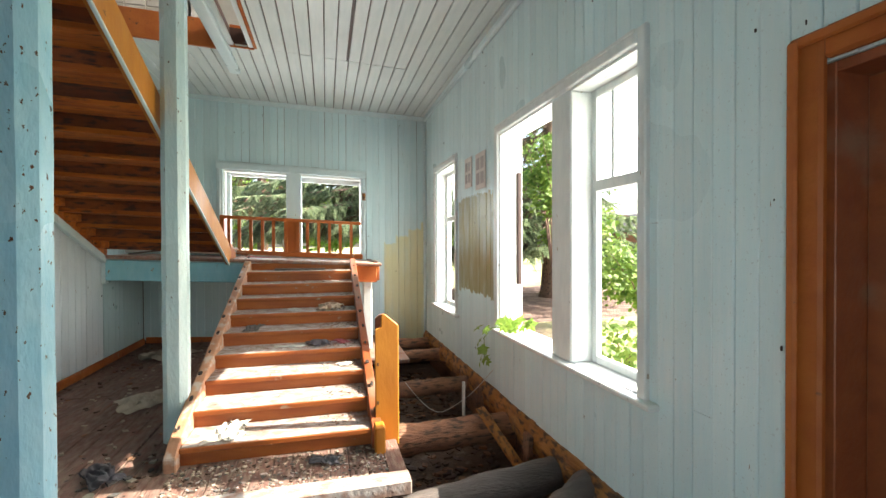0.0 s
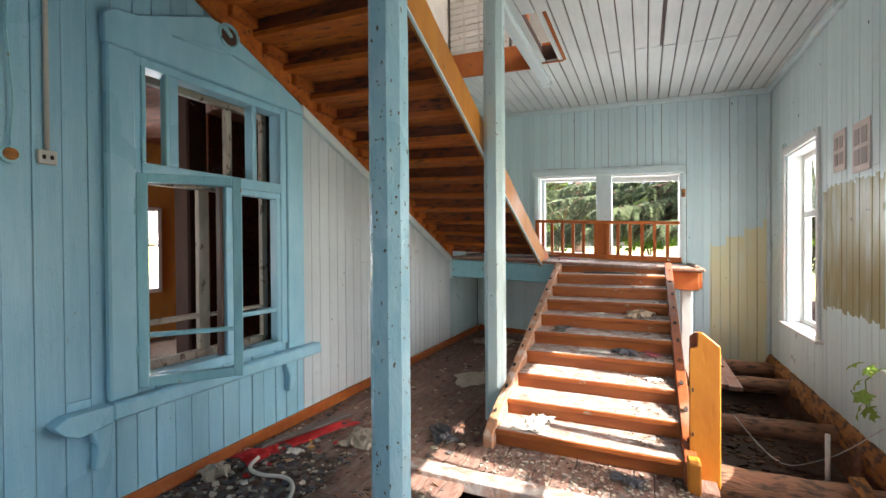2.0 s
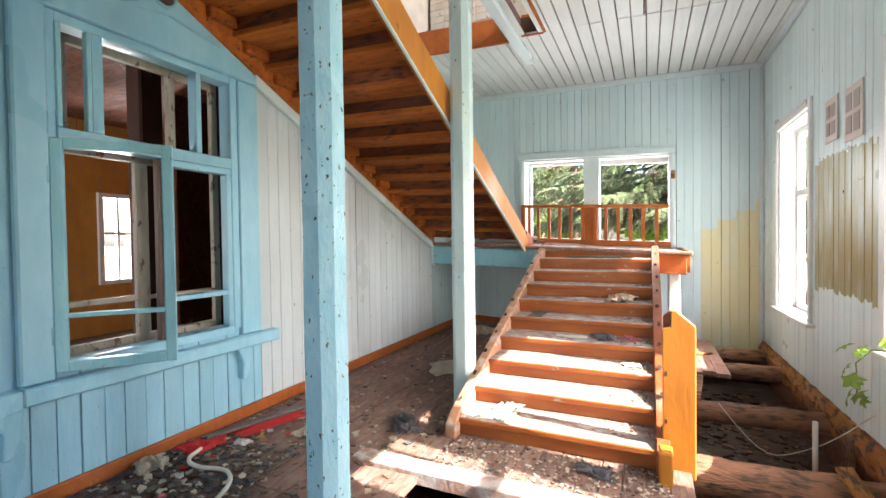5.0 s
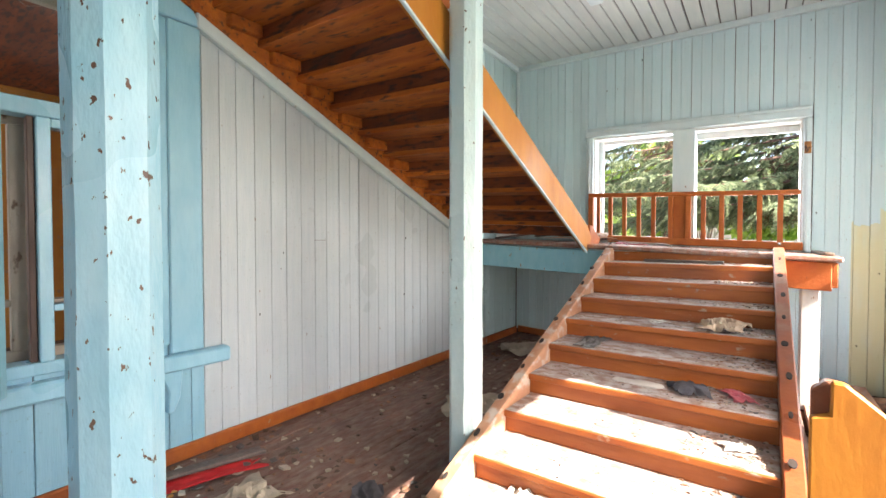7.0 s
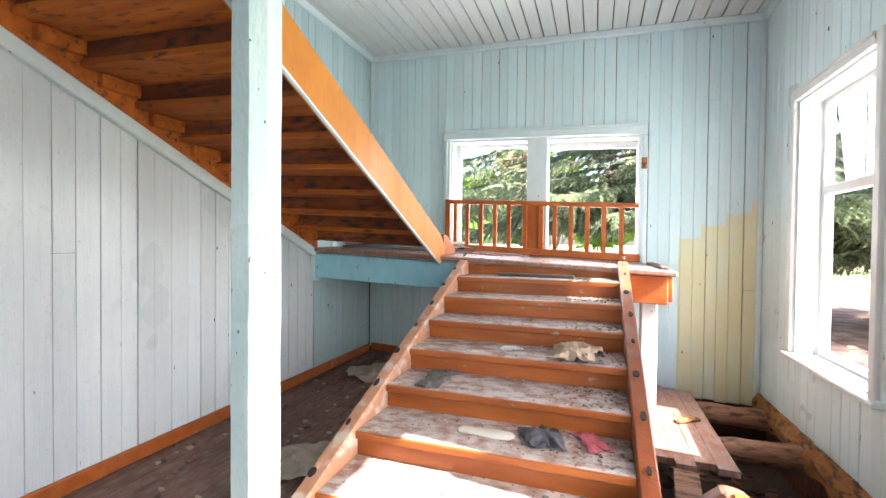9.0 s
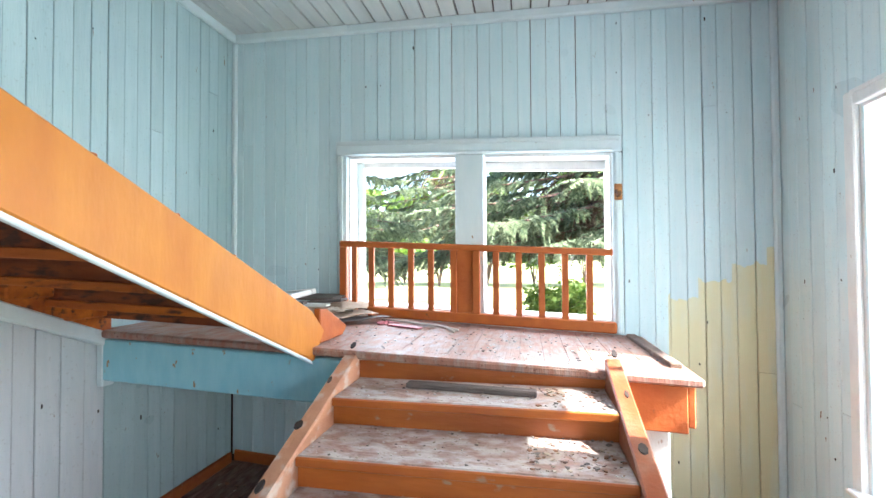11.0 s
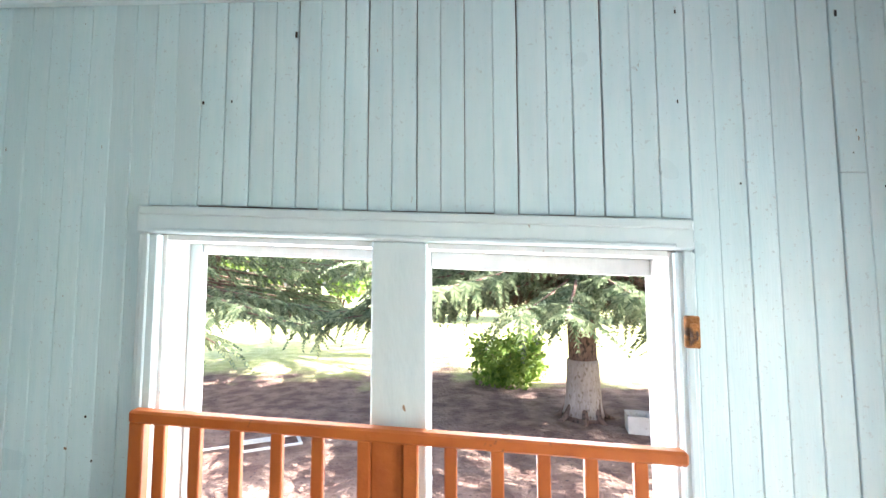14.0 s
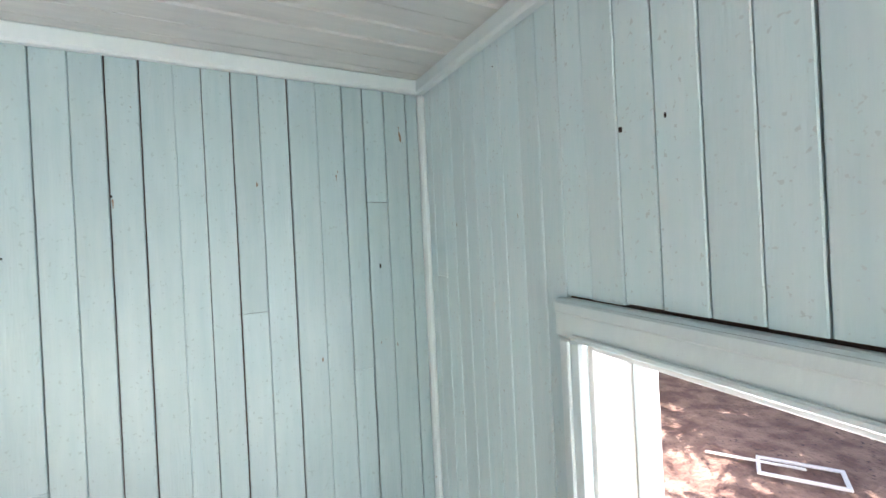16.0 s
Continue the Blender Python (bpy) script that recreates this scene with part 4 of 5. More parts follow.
lbar(wi, M_DARK, 2.14, 2.17, 0.83, 2.16, -0.06, -0.01, "mullion", 0.004, "bare brown wooden mullion")
lbar(wi, M_CASING, 2.235, 2.70, 1.10, 1.14, -0.06, 0.01, "glazing_bar")
lbar(wi, M_CASING, 2.235, 2.75, 2.11, 2.16, -0.06, 0.015, "inner_rail")
lbar(wi, M_CASING, 2.70, 2.75, 0.83, 2.11, -0.06, 0.015, "inner_stile")
# open casement, hinged at its south side
cas = thing("window_casement", "open blue casement sash swung into the hall", "window", at=(XC + 0.02, 1.50, 0.0))
cas.rotation_euler = (0, 0, radians(-40))
for lo, hi, nm in (((0, 0, 0.78), (0.045, 0.06, 2.17), "stile"), ((0, 0.56, 0.78), (0.045, 0.62, 2.17), "stile"), ((0, 0.06, 2.11), (0.045, 0.56, 2.17), "top_rail"), ((0, 0.06, 0.78), (0.045, 0.56, 0.845), "bottom_rail"), ((0.005, 0.06, 1.10), (0.04, 0.56, 1.13), "glazing_bar")):
    part(nm, box(lo, hi, 0.005), M_SASH, cas)
for z in (1.0, 1.95):
    part("hinge", tube([(0.05, -0.006, z - 0.05), (0.05, -0.006, z + 0.05)], 0.01, 8), M_SASH, cas, smooth=True)
# second, inner frame on the far side of the wall
wj = thing("window_5", "cream inner window frame with jagged glass remains", "window", kind="structure")
for y0, y1, z0, z1 in ((1.48, 1.54, 0.8, 2.94), (2.74, 2.80, 0.8, 2.94), (1.54, 2.74, 2.86, 2.94), (1.54, 2.74, 0.8, 0.87), (1.54, 2.74, 2.14, 2.22), (2.10, 2.19, 0.87, 2.14), (1.64, 1.69, 2.22, 2.86), (2.36, 2.42, 2.22, 2.86), (1.54, 2.10, 1.12, 1.16), (2.19, 2.74, 1.12, 1.15)):
    rbar(wj, M_CREAM, (XL - 0.23, y0, z0), (XL - 0.18, y1, z1), "bar", 0.005)
rg = random.Random(77)
for y0, y1, z0, up in ((1.8, 2.43, 2.26, 1), (1.8, 2.43, 2.87, -1), (1.57, 1.68, 2.27, 1), (2.34, 2.69, 0.85, 1)):
    pts = [(y0, z0), (y1, z0)]
    k = 7
    for i in range(k + 1):
        pts.append((y1 - (y1 - y0) * i / k, z0 + up * (0.02 + rg.uniform(0, 0.10))))
    ob = part("glass_shard", poly_prism(pts[0:2] + pts[2:], 0, XL - 0.06, XL - 0.056), M_GLASS, wj)

# ---- room behind the inner window ----
tagged(part("back_room_floor", box((-8.0, -1.5, -0.1), (XL - 0.24, 8.0, 0.0), 0), M_DIRT), "rubble-strewn floor of the back room", "floor", kind="structure")
tagged(part("back_room_ceiling", box((-8.0, -1.5, 3.6), (XL - 0.24, 8.0, 3.7), 0), M_UNDER), "dark wooden ceiling of the back room", "ceiling", kind="structure")
holed_wall("back_room_wall_west", "ochre painted wall of the back room with windows", "R", -1.5, 8.0, 0.0, 3.6, [(4.49, 4.96, 0.92, 2.35)], -8.2, -8.0, M_YELLOW)
tagged(part("back_room_wall_north", box((-8.0, 7.8, 0.0), (XL - 0.24, 8.0, 3.6), 0), M_UNDER), "red-brown boarded wall of the back room", "wall", kind="structure")
holed_wall("back_room_wall_south", "unseen ochre painted wall of the back room with an added opening", "N", -8.0, XL - 0.24, 0.0, 3.6, [(-6.6, -5.2, 0.9, 2.5)], -1.7, -1.5, M_YELLOW)
# Fill lamp at the added, unseen opening; it brightens the back room.
window_light("window_light", (-5.9, -1.75, 1.7), (0.1, 1, 0), 1.4, 1.6, 24)
tagged(part("back_room_partition", box((-5.6, 4.1, 0.0), (-5.45, 7.8, 3.6), 0.01), M_UNDER), "dark boarded partition in the back room", "wall", kind="structure")
wr = thing("window_6", "white window frame in the back room", "window", kind="structure")
for y0, y1, z0, z1 in ((4.42, 4.50, 0.85, 2.42), (4.95, 5.03, 0.85, 2.42), (4.50, 4.95, 2.34, 2.42), (4.50, 4.95, 0.85, 0.93), (4.70, 4.74, 0.93, 2.34), (4.50, 4.95, 1.70, 1.75)):
    rbar(wr, M_WHITE, (-8.02, y0, z0), (-7.94, y1, z1), "bar", 0.005)
window_light("window_light", (-8.25, 4.72, 1.65), (1, 0, 0), 0.5, 1.4, 45)
post3 = thing("timber_post", "dark timber post in the back room", "post", at=(-4.3, 3.0, 0))
part("shaft", box((-0.12, -0.12, 0), (0.12, 0.12, 3.6), 0.02), M_DARK, post3)

# ---- small wall fittings ----
sw = thing("light_switch", "old cream switch on a surface conduit", "switch", at=(XC, 1.03, 2.19))
plate = part("plate", box((0, -0.045, -0.04), (0.02, 0.045, 0.04), 0.006), M_PIPE, sw)
for dy in (-0.018, 0.018):
    part("button", box((0.02, dy - 0.008, -0.012), (0.028, dy + 0.008, 0.012), 0.003), M_BOLT, plate)
part("conduit", tube([(0.012, 0.0, 0.04), (0.012, 0.0, 1.9)], 0.013, 8), M_PIPE, sw, smooth=True)
jb = thing("junction_box", "round rusty junction box with a hanging wire", "junction box", at=(XC, 0.87, 2.18))
disc = part("disc", tube([(0, 0, 0), (0.025, 0, 0)], 0.048, 16), M_SASH, jb, smooth=False)
part("hole", tube([(0.024, 0, 0), (0.029, 0, 0)], 0.033, 14), M_ROT, disc)
part("wire", tube([(0.02, 0.0, 0.04), (0.03, 0.01, 0.3), (0.02, -0.01, 0.65), (0.03, 0.005, 1.1), (0.02, 0, 1.7)], 0.006, 6), M_SASH, jb, smooth=True)
for y0, y1, z0, z1 in ((5.02, 5.30, 2.37, 2.76), (4.52, 4.86, 2.30, 2.74)):
    s = thing("wall_notice", "faded pinkish notice card with small pictures", "sign", "notices on the wall", at=(XR - 0.024, y0, z0))
    card = part("card", box((-0.012, 0, 0), (-0.002, y1 - y0, z1 - z0), 0.002), M_SIGN, s)
    for i in range(2):
        for j in range(2):
            a, b = 0.04 + i * (y1 - y0 - 0.04) / 2, 0.06 + j * (z1 - z0 - 0.08) / 2
            part("picture_block", box((-0.017, a, b), (-0.013, a + (y1 - y0) / 2 - 0.06, b + (z1 - z0) / 2 - 0.08), 0.001), M_INK, card)

# ---- rubbish ----
def crumpled(name, label, cat, at, sx, sy, h, mat, seed, nx=22, ny=18):
    """A crumpled sheet lying on something, with an uneven outline and folds."""
    rnd = random.Random(seed)
    vs, fs = [], []
    off = Vector((seed * 3.1, seed * 1.7, 0))
    ang = rnd.uniform(0, 6.28)
    for top in (1, 0):
        for j in range(ny + 1):
            for i in range(nx + 1):
                u, v = i / nx - 0.5, j / ny - 0.5
                edge = 1 + 0.5 * noise.noise(Vector((u * 2.6, v * 2.6, seed))) + 0.06 * noise.noise(Vector((u * 14, v * 14, seed + 4)))
                px, py = u * sx * edge, v * sy * edge
                fold = 1 - 2.2 * abs(noise.noise(Vector((u * 3.4 + v, v * 3.4 - u, seed)) + off))
                small = 1 - 2.0 * abs(noise.noise(Vector((u * 9, v * 9, seed + 2)) + off))
                z = h * (0.05 + 0.5 * max(fold, 0) * (1.1 - 1.6 * (u * u + v * v)) + 0.06 * max(small, 0)) + (0.003 if top else 0)
                vs.append((at[0] + px * math.cos(ang) - py * math.sin(ang), at[1] + px * math.sin(ang) + py * math.cos(ang), at[2] + z))
    n = (nx + 1) * (ny + 1)
    for j in range(ny):
        for i in range(nx):
            a = j * (nx + 1) + i
            fs.append((a, a + 1, a + nx + 2, a + nx + 1))
            fs.append((n + a, n + a + nx + 1, n + a + nx + 2, n + a + 1))
    rim = [i for i in range(nx + 1)] + [j * (nx + 1) + nx for j in range(1, ny + 1)] + [ny * (nx + 1) + i for i in range(nx - 1, -1, -1)] + [j * (nx + 1) for j in range(ny - 1, 0, -1)]
    for k in range(len(rim)):
        a, b = rim[k], rim[(k + 1) % len(rim)]
        fs.append((a, n + a, n + b, b))
    return tagged(finish(name, vs, fs, mat, smooth="cloth" in name), label, cat)


def step_z(k):
    return RISE * k


def step_y(k, f=0.5):
    return N0 + GO * (k - 1 + f)


crumpled("paper_scrap", "crumpled tan cardboard on the stair tread", "paper", (0.20, step_y(6, 0.5), step_z(6)), 0.42, 0.26, 0.12, M_CARD, 3)
crumpled("paper_scrap", "torn grey paper on the stair tread", "paper", (-0.62, step_y(5, 0.5), step_z(5)), 0.40, 0.16, 0.04, M_GREY, 4)
crumpled("paper_scrap", "small white paper on the stair tread", "paper", (-0.22, step_y(6, 0.5), step_z(6)), 0.14, 0.09, 0.04, M_PIPE, 5)
crumpled("cloth_scrap", "dark crumpled cloth on the stair tread", "cloth", (0.08, step_y(4, 0.55), step_z(4)), 0.24, 0.18, 0.08, M_BLACKCLOTH, 6)
sole = thing("shoe_sole", "loose pale rubber shoe sole on the stair tread", "shoe sole", at=(-0.22, step_y(4, 0.5), step_z(4)))
part("sole", tube([(-0.15, 0, 0.012), (-0.13, 0, 0.012), (-0.05, 0.0, 0.012), (0.06, 0.0, 0.012), (0.14, 0.0, 0.012), (0.16, 0, 0.012)], [0.01, 0.035, 0.03, 0.045, 0.035, 0.01], 12), M_PIPE, sole, smooth=True)
sole.scale = (1, 1.2, 0.35)
crumpled("cloth_scrap", "pink fabric scrap on the stair tread", "cloth", (0.32, step_y(4, 0.7), step_z(4)), 0.2, 0.12, 0.04, M_PINK, 7)
crumpled("plaster_rubble", "pale plaster rubble on the lowest treads", "rubble", (-0.58, step_y(1, 0.6), step_z(1)), 0.5, 0.22, 0.07, M_PIPE, 8, 34, 20)
crumpled("cloth_scrap", "dark cloth scrap at the stair foot", "cloth", (0.16, 3.08, 0.0), 0.2, 0.12, 0.06, M_BLACKCLOTH, 9)
crumpled("paper_scrap", "white paper scrap on the stair tread", "paper", (0.34, step_y(3, 0.55), step_z(3)), 0.16, 0.1, 0.04, M_PIPE, 10)
crumpled("red_cloth", "bright red cloth strip on the dirty floor", "cloth", (-2.40, 2.80, 0.0), 0.16, 0.75, 0.05, M_RED, 11, 14, 30).rotation_euler = (0, 0, 0)
crumpled("red_cloth", "bright red cloth scrap on the rubbish heap", "cloth", (-2.55, 2.28, 0.02), 0.22, 0.3, 0.06, M_RED, 12)
for i in range(2):
    plank("weathered grey batten lying by the skirting", (-2.62 + 0.06 * i, 2.32, 0.05 + 0.02 * i), (-2.40 + 0.06 * i, 3.25, 0.04), 0.045, 0.025, M_LOG_GREY, i, "batten", "batten")
crumpled("cardboard", "torn pale cardboard on the floor", "cardboard", (-1.95, 2.88, 0.0), 0.34, 0.3, 0.10, M_PAPER, 13)
crumpled("cardboard", "flattened pale cardboard beside the post", "cardboard", (-1.62, 4.9, 0.0), 0.55, 0.5, 0.10, M_PAPER, 14)
crumpled("cardboard", "torn box lid by the end wall", "cardboard", (-2.05, 6.9, 0.0), 0.6, 0.5, 0.18, M_PAPER, 15)
crumpled("cloth_scrap", "dark shoe-like cloth heap on the floor", "cloth", (-1.38, 3.25, 0.0), 0.34, 0.2, 0.09, M_BLACKCLOTH, 16)
crumpled("white_packet", "small white packet on the rubbish", "packet", (-2.33, 2.45, 0.01), 0.12, 0.09, 0.05, M_PIPE, 17)
crumpled("paper_scrap", "brown paper bag by the skirting", "paper", (-2.62, 1.95, 0.0), 0.2, 0.22, 0.12, M_PAPER, 18)
hose = [(-2.45, 2.2, 0.06), (-2.4, 2.05, 0.06), (-2.25, 2.02, 0.05), (-2.08, 2.1, 0.04), (-1.95, 2.05, 0.03), (-1.85, 1.9, 0.03), (-1.8, 1.7, 0.03)]
for _ in range(3):
    hose = [hose[0]] + [tuple(p[k] * f + q[k] * (1 - f) for k in range(3)) for p, q in zip(hose, hose[1:]) for f in (0.75, 0.25)] + [hose[-1]]
tagged(part("hose", tube(hose, 0.014, 8), M_PIPE, smooth=True), "pale ribbed hose lying on the rubbish", "hose")


def litter(name, label, x0, x1, y0, y1, zf, count, size, mats, seed):
    """Small flat flakes and chunks, one heap of stuff per colour."""
    rnd = random.Random(seed)
    for mi, mat in enumerate(mats):
        vs, fs = [], []
        for _ in range(count):
            x, y = rnd.uniform(x0, x1), rnd.uniform(y0, y1)
            s = size * rnd.uniform(0.3, 1.3)
            z = zf(x, y)
            a = rnd.uniform(0, 6.28)
            h = s * rnd.uniform(0.1, 0.45)
            k = rnd.choice((3, 4, 5))
            base = len(vs)
            ring = [(math.cos(a + 6.283 * i / k) * s * rnd.uniform(0.5, 1), math.sin(a + 6.283 * i / k) * s * rnd.uniform(0.4, 1)) for i in range(k)]
            tl = rnd.uniform(-0.4, 0.4)
            for up in (0, h):
                for px, py in ring:
                    vs.append((x + px, y + py, z + up + 0.002 + max(0, tl * px)))
            fs.append(tuple(base + k + i for i in range(k)))
            for i in range(k):
                fs.append((base + i, base + (i + 1) % k, base + k + (i + 1) % k, base + k + i))
        tagged(finish(name, vs, fs, mat), label, "debris", kind="stuff")


litter("floor_debris", "scattered plaster flakes and dirt on the floorboards", -2.7, -1.0, 1.2, 3.6, lambda x, y: 0.0, 130, 0.034, (M_GREY, M_PAPER, M_DIRT, M_LOG), 41)
litter("floor_debris", "grey rubble along the skirting board", -2.7, -1.8, 1.3, 2.5, lambda x, y: 0.01, 190, 0.034, (M_GREY, M_PAPER, M_LOG_GREY, M_DIRT, M_BLACKCLOTH), 43)
litter("floor_debris", "a few coloured wrappers among the grey rubble", -2.65, -2.1, 1.7, 2.9, lambda x, y: 0.015, 7, 0.035, (M_RED, M_PINK, M_PIPE, M_YELLOW), 50)
litter("floor_debris", "dirt and chips under the stair flight", -2.7, -1.0, 3.6, 7.6, lambda x, y: 0.0, 90, 0.03, (M_PAPER, M_DIRT, M_LOG), 44)
litter("stair_dust", "dust and plaster crumbs on the treads", SX0 + 0.03, SX1 - 0.03, N0 + 0.1, N0 + GO * 9 - 0.05, lambda x, y: RISE * (int((y - N0) / GO) + 1), 420, 0.008, (M_PIPE, M_PAPER, M_TREAD, M_LOG_GREY), 45)
litter("stair_dust", "grey fluff and chips heaped at the tread ends", SX1 - 0.42, SX1 - 0.01, N0 + 0.1, N0 + GO * 9 - 0.05, lambda x, y: RISE * (int((y - N0) / GO) + 1), 260, 0.013, (M_TREAD, M_GREY, M_PAPER, M_LOG), 49)
litter("stair_dust", "rubble crumbs at the stair foot", -0.9, 0.6, 2.72, 3.25, lambda x, y: 0.0, 190, 0.017, (M_TREAD, M_GREY, M_DIRT, M_PAPER), 46)
litter("pit_debris", "splinters and earth in the floor pit", 0.7, 1.9, 1.6, 7.2, lambda x, y: -0.62, 240, 0.06, (M_LOG, M_DIRT, M_DARK), 47)
litter("landing_dust", "fine dust and crumbs on the landing", -1.3, 0.9, 6.65, 7.75, lambda x, y: LAND + sag(x), 130, 0.011, (M_PIPE, M_GREY, M_PAPER), 48)

# landing heap
LZ = LAND + sag(-1.8)
fr = thing("broken_window_frame", "broken white window sash lying on the landing", "window frame", at=(-2.3, 7.52, LZ + 0.13))
fr.rotation_euler = (radians(6), radians(-5), radians(-14))
for lo, hi in (((-0.5, -0.33, 0), (0.5, -0.27, 0.045)), ((-0.5, 0.27, 0), (0.5, 0.33, 0.045)), ((-0.5, -0.27, 0), (-0.44, 0.27, 0.045)), ((0.44, -0.27, 0), (0.5, 0.27, 0.045)), ((-0.05, -0.27, 0.005), (-0.01, 0.27, 0.04))):
    part("rail", box(lo, hi, 0.005), M_WHITE, fr)
for i, (p, q, w) in enumerate((((-2.6, 7.0, 0.05), (-1.6, 7.25, 0.17), 0.12), ((-2.5, 7.5, 0.14), (-1.55, 7.55, 0.12), 0.10), ((-2.3, 7.7, 0.08), (-1.45, 7.66, 0.16), 0.14), ((-2.7, 7.3, 0.2), (-1.9, 7.65, 0.2), 0.09))):
    plank("grey-white weathered board in the landing heap", (p[0], p[1], LZ + p[2]), (q[0], q[1], LZ + q[2]), w, 0.025, M_WHITE if i % 2 else M_LOG_GREY, i, "broken_board", "board")


def torn_sheet(label, corners, z, tilt, mat, seed, thick=0.006):
    """A stiff corrugated sheet with a frayed outline, lifted towards one side."""
    rnd = random.Random(seed)
    out = []
    for i, c in enumerate(corners):
        d = corners[(i + 1) % len(corners)]
        n = max(3, int(math.dist(c, d) / 0.022))
        nx, ny = -(d[1] - c[1]) / math.dist(c, d), (d[0] - c[0]) / math.dist(c, d)
        amp = 0.010 if i % 2 else 0.003
        out += [(c[0] + (d[0] - c[0]) * k / n + nx * amp * ((k % 2) - 0.5 + rnd.uniform(-0.3, 0.3)), c[1] + (d[1] - c[1]) * k / n + ny * amp * ((k % 2) - 0.5 + rnd.uniform(-0.3, 0.3))) for k in range(n)]
    bm = poly_prism(out, 2, 0.0, thick)
    bmesh.ops.triangulate(bm, faces=bm.faces)
    x0, y0 = corners[0]
    for v in bm.verts:
        v.co.z += z + tilt[0] * (v.co.x - x0) + tilt[1] * (v.co.y - y0) + 0.012 * noise.noise(Vector((v.co.x * 6, v.co.y * 6, seed)))
    return tagged(part("cardboard", bm, mat), label, "cardboard")


torn_sheet("torn tan corrugated cardboard sheet on the landing", [(-2.02, 7.28), (-1.42, 7.34), (-1.14, 7.66), (-1.34, 7.80), (-1.86, 7.66)], LZ + 0.05, (-0.03, 0.05), M_CARD, 1)
torn_sheet("pale cardboard flap with a frayed front edge", [(-1.80, 7.56), (-1.24, 7.63), (-1.30, 7.84), (-1.52, 7.88)], LZ + 0.085, (-0.02, 0.16), M_CARD, 2)
torn_sheet("bluish torn sheet edge under the cardboard", [(-1.62, 7.30), (-1.30, 7.42), (-1.02, 7.66), (-1.14, 7.74)], LZ + 0.012, (0.0, 0.02), M_GREY, 3)
torn_sheet("grey weathered panel piece on the landing heap", [(-2.12, 7.62), (-1.56, 7.66), (-1.50, 7.84), (-2.0, 7.88)], LZ + 0.15, (0.0, 0.12), M_LOG_GREY, 4, 0.014)
torn_sheet("grey-white panel piece leaning on the heap", [(-2.62, 7.2), (-2.1, 7.22), (-2.05, 7.5), (-2.55, 7.55)], LZ + 0.13, (0.0, 0.1), M_WHITE, 5, 0.012)
crumpled("cardboard", "flat grey cardboard sheet on the landing heap", "cardboard", (-1.62, 7.6, LZ + 0.06), 0.5, 0.3, 0.07, M_PAPER, 52)
crumpled("cloth_scrap", "magenta cloth scrap on the landing", "cloth", (-1.06, 7.58, LAND + sag(-1)), 0.14, 0.12, 0.05, M_PINK, 53)
plank("pink plastic strip on the landing", (-1.0, 7.52, LAND + sag(-0.9) + 0.012), (-0.72, 7.42, LAND + sag(-0.7) + 0.012), 0.07, 0.012, M_PINK, 1, "plastic_strip", "plastic")
for p, q in (((-1.1, 7.62), (-0.62, 7.50)), ((-0.8, 7.52), (-0.42, 7.44)), ((-0.62, 7.52), (-0.44, 7.36))):
    tagged(part("dry_stick", tube([(p[0], p[1], LAND + sag(p[0]) + 0.03), ((p[0] + q[0]) / 2, (p[1] + q[1]) / 2 + 0.02, LAND + sag(p[0]) + 0.02), (q[0], q[1], LAND + sag(q[0]) + 0.014)], 0.011, 6), M_PIPE, smooth=True), "dry peeled stick on the landing", "stick")
plank("dusty edge strip along the open landing side", (0.93, 6.75, LAND + sag(0.93) + 0.015), (0.90, 7.72, LAND + sag(0.9) + 0.015), 0.07, 0.03, M_DIRT, 3, "edge_strip", "strip")
plank("loose batten lying on the stair tread", (-0.55, step_y(9, 0.62), step_z(9) + 0.015), (0.15, step_y(9, 0.45), step_z(9) + 0.015), 0.06, 0.03, M_LOG_GREY, 4, "batten", "batten")

# nail heads and small holes in the boards
rk = random.Random(88)
for parent, plane, a0, a1, n in ((wall_north, "N", -2.6, 1.85, 46), (wall_west, "L", 1.0, 7.8, 40), (wall_east, "R", 0.9, 7.6, 46)):
    for _ in range(n):
        a, z = rk.uniform(a0, a1), rk.uniform(0.3, 3.95)
        r, st = rk.uniform(0.002, 0.0055), rk.uniform(1.0, 3.5)
        if plane == "N" and -1.7 < a < 0.9 and z < 3.05 or plane == "L" and (a < 3.3 and 0.4 < z < 3.6 or abs(z - trim_z(a)) < 0.5) or plane == "R" and (1.6 < a < 4.4 or 5.5 < a < 7.1) and z < 3.0:
            continue
        bm = box((-r, -0.0035, -r * st), (r, 0.0035, r * st), 0.002)
        for v in bm.verts:
            if plane == "N":
                v.co = north((a + v.co.x, v.co.y - 0.021, z + v.co.z))
            else:
                v.co = Vector(((XL + 0.021 if plane == "L" else XR - 0.021) + v.co.y, a + v.co.x, z + v.co.z))
        part("nail_mark", bm, M_BOLT, parent)

# ---- outdoors ----
GZ = -0.55
vs, fs = [], []
xs = np.concatenate([np.linspace(-400, -40, 8), np.linspace(-32, 40, 55), np.linspace(60, 400, 8)])
ys2 = np.concatenate([np.linspace(-400, -30, 8), np.linspace(-24, 50, 55), np.linspace(70, 400, 8)])
for yv in ys2:
    for xv in xs:
        inside = -8.4 < xv < 2.9 and -2.4 < yv < 8.6
        zz = GZ + 0.10 * noise.noise(Vector((xv * 0.3, yv * 0.3, 0))) + 0.04 * noise.noise(Vector((xv, yv, 3)))
        vs.append((xv, yv, -1.0 if inside else zz))
for j in range(len(ys2) - 1):
    for i in range(len(xs) - 1):
        a = j * len(xs) + i
        fs.append((a, a + 1, a + len(xs) + 1, a + len(xs)))
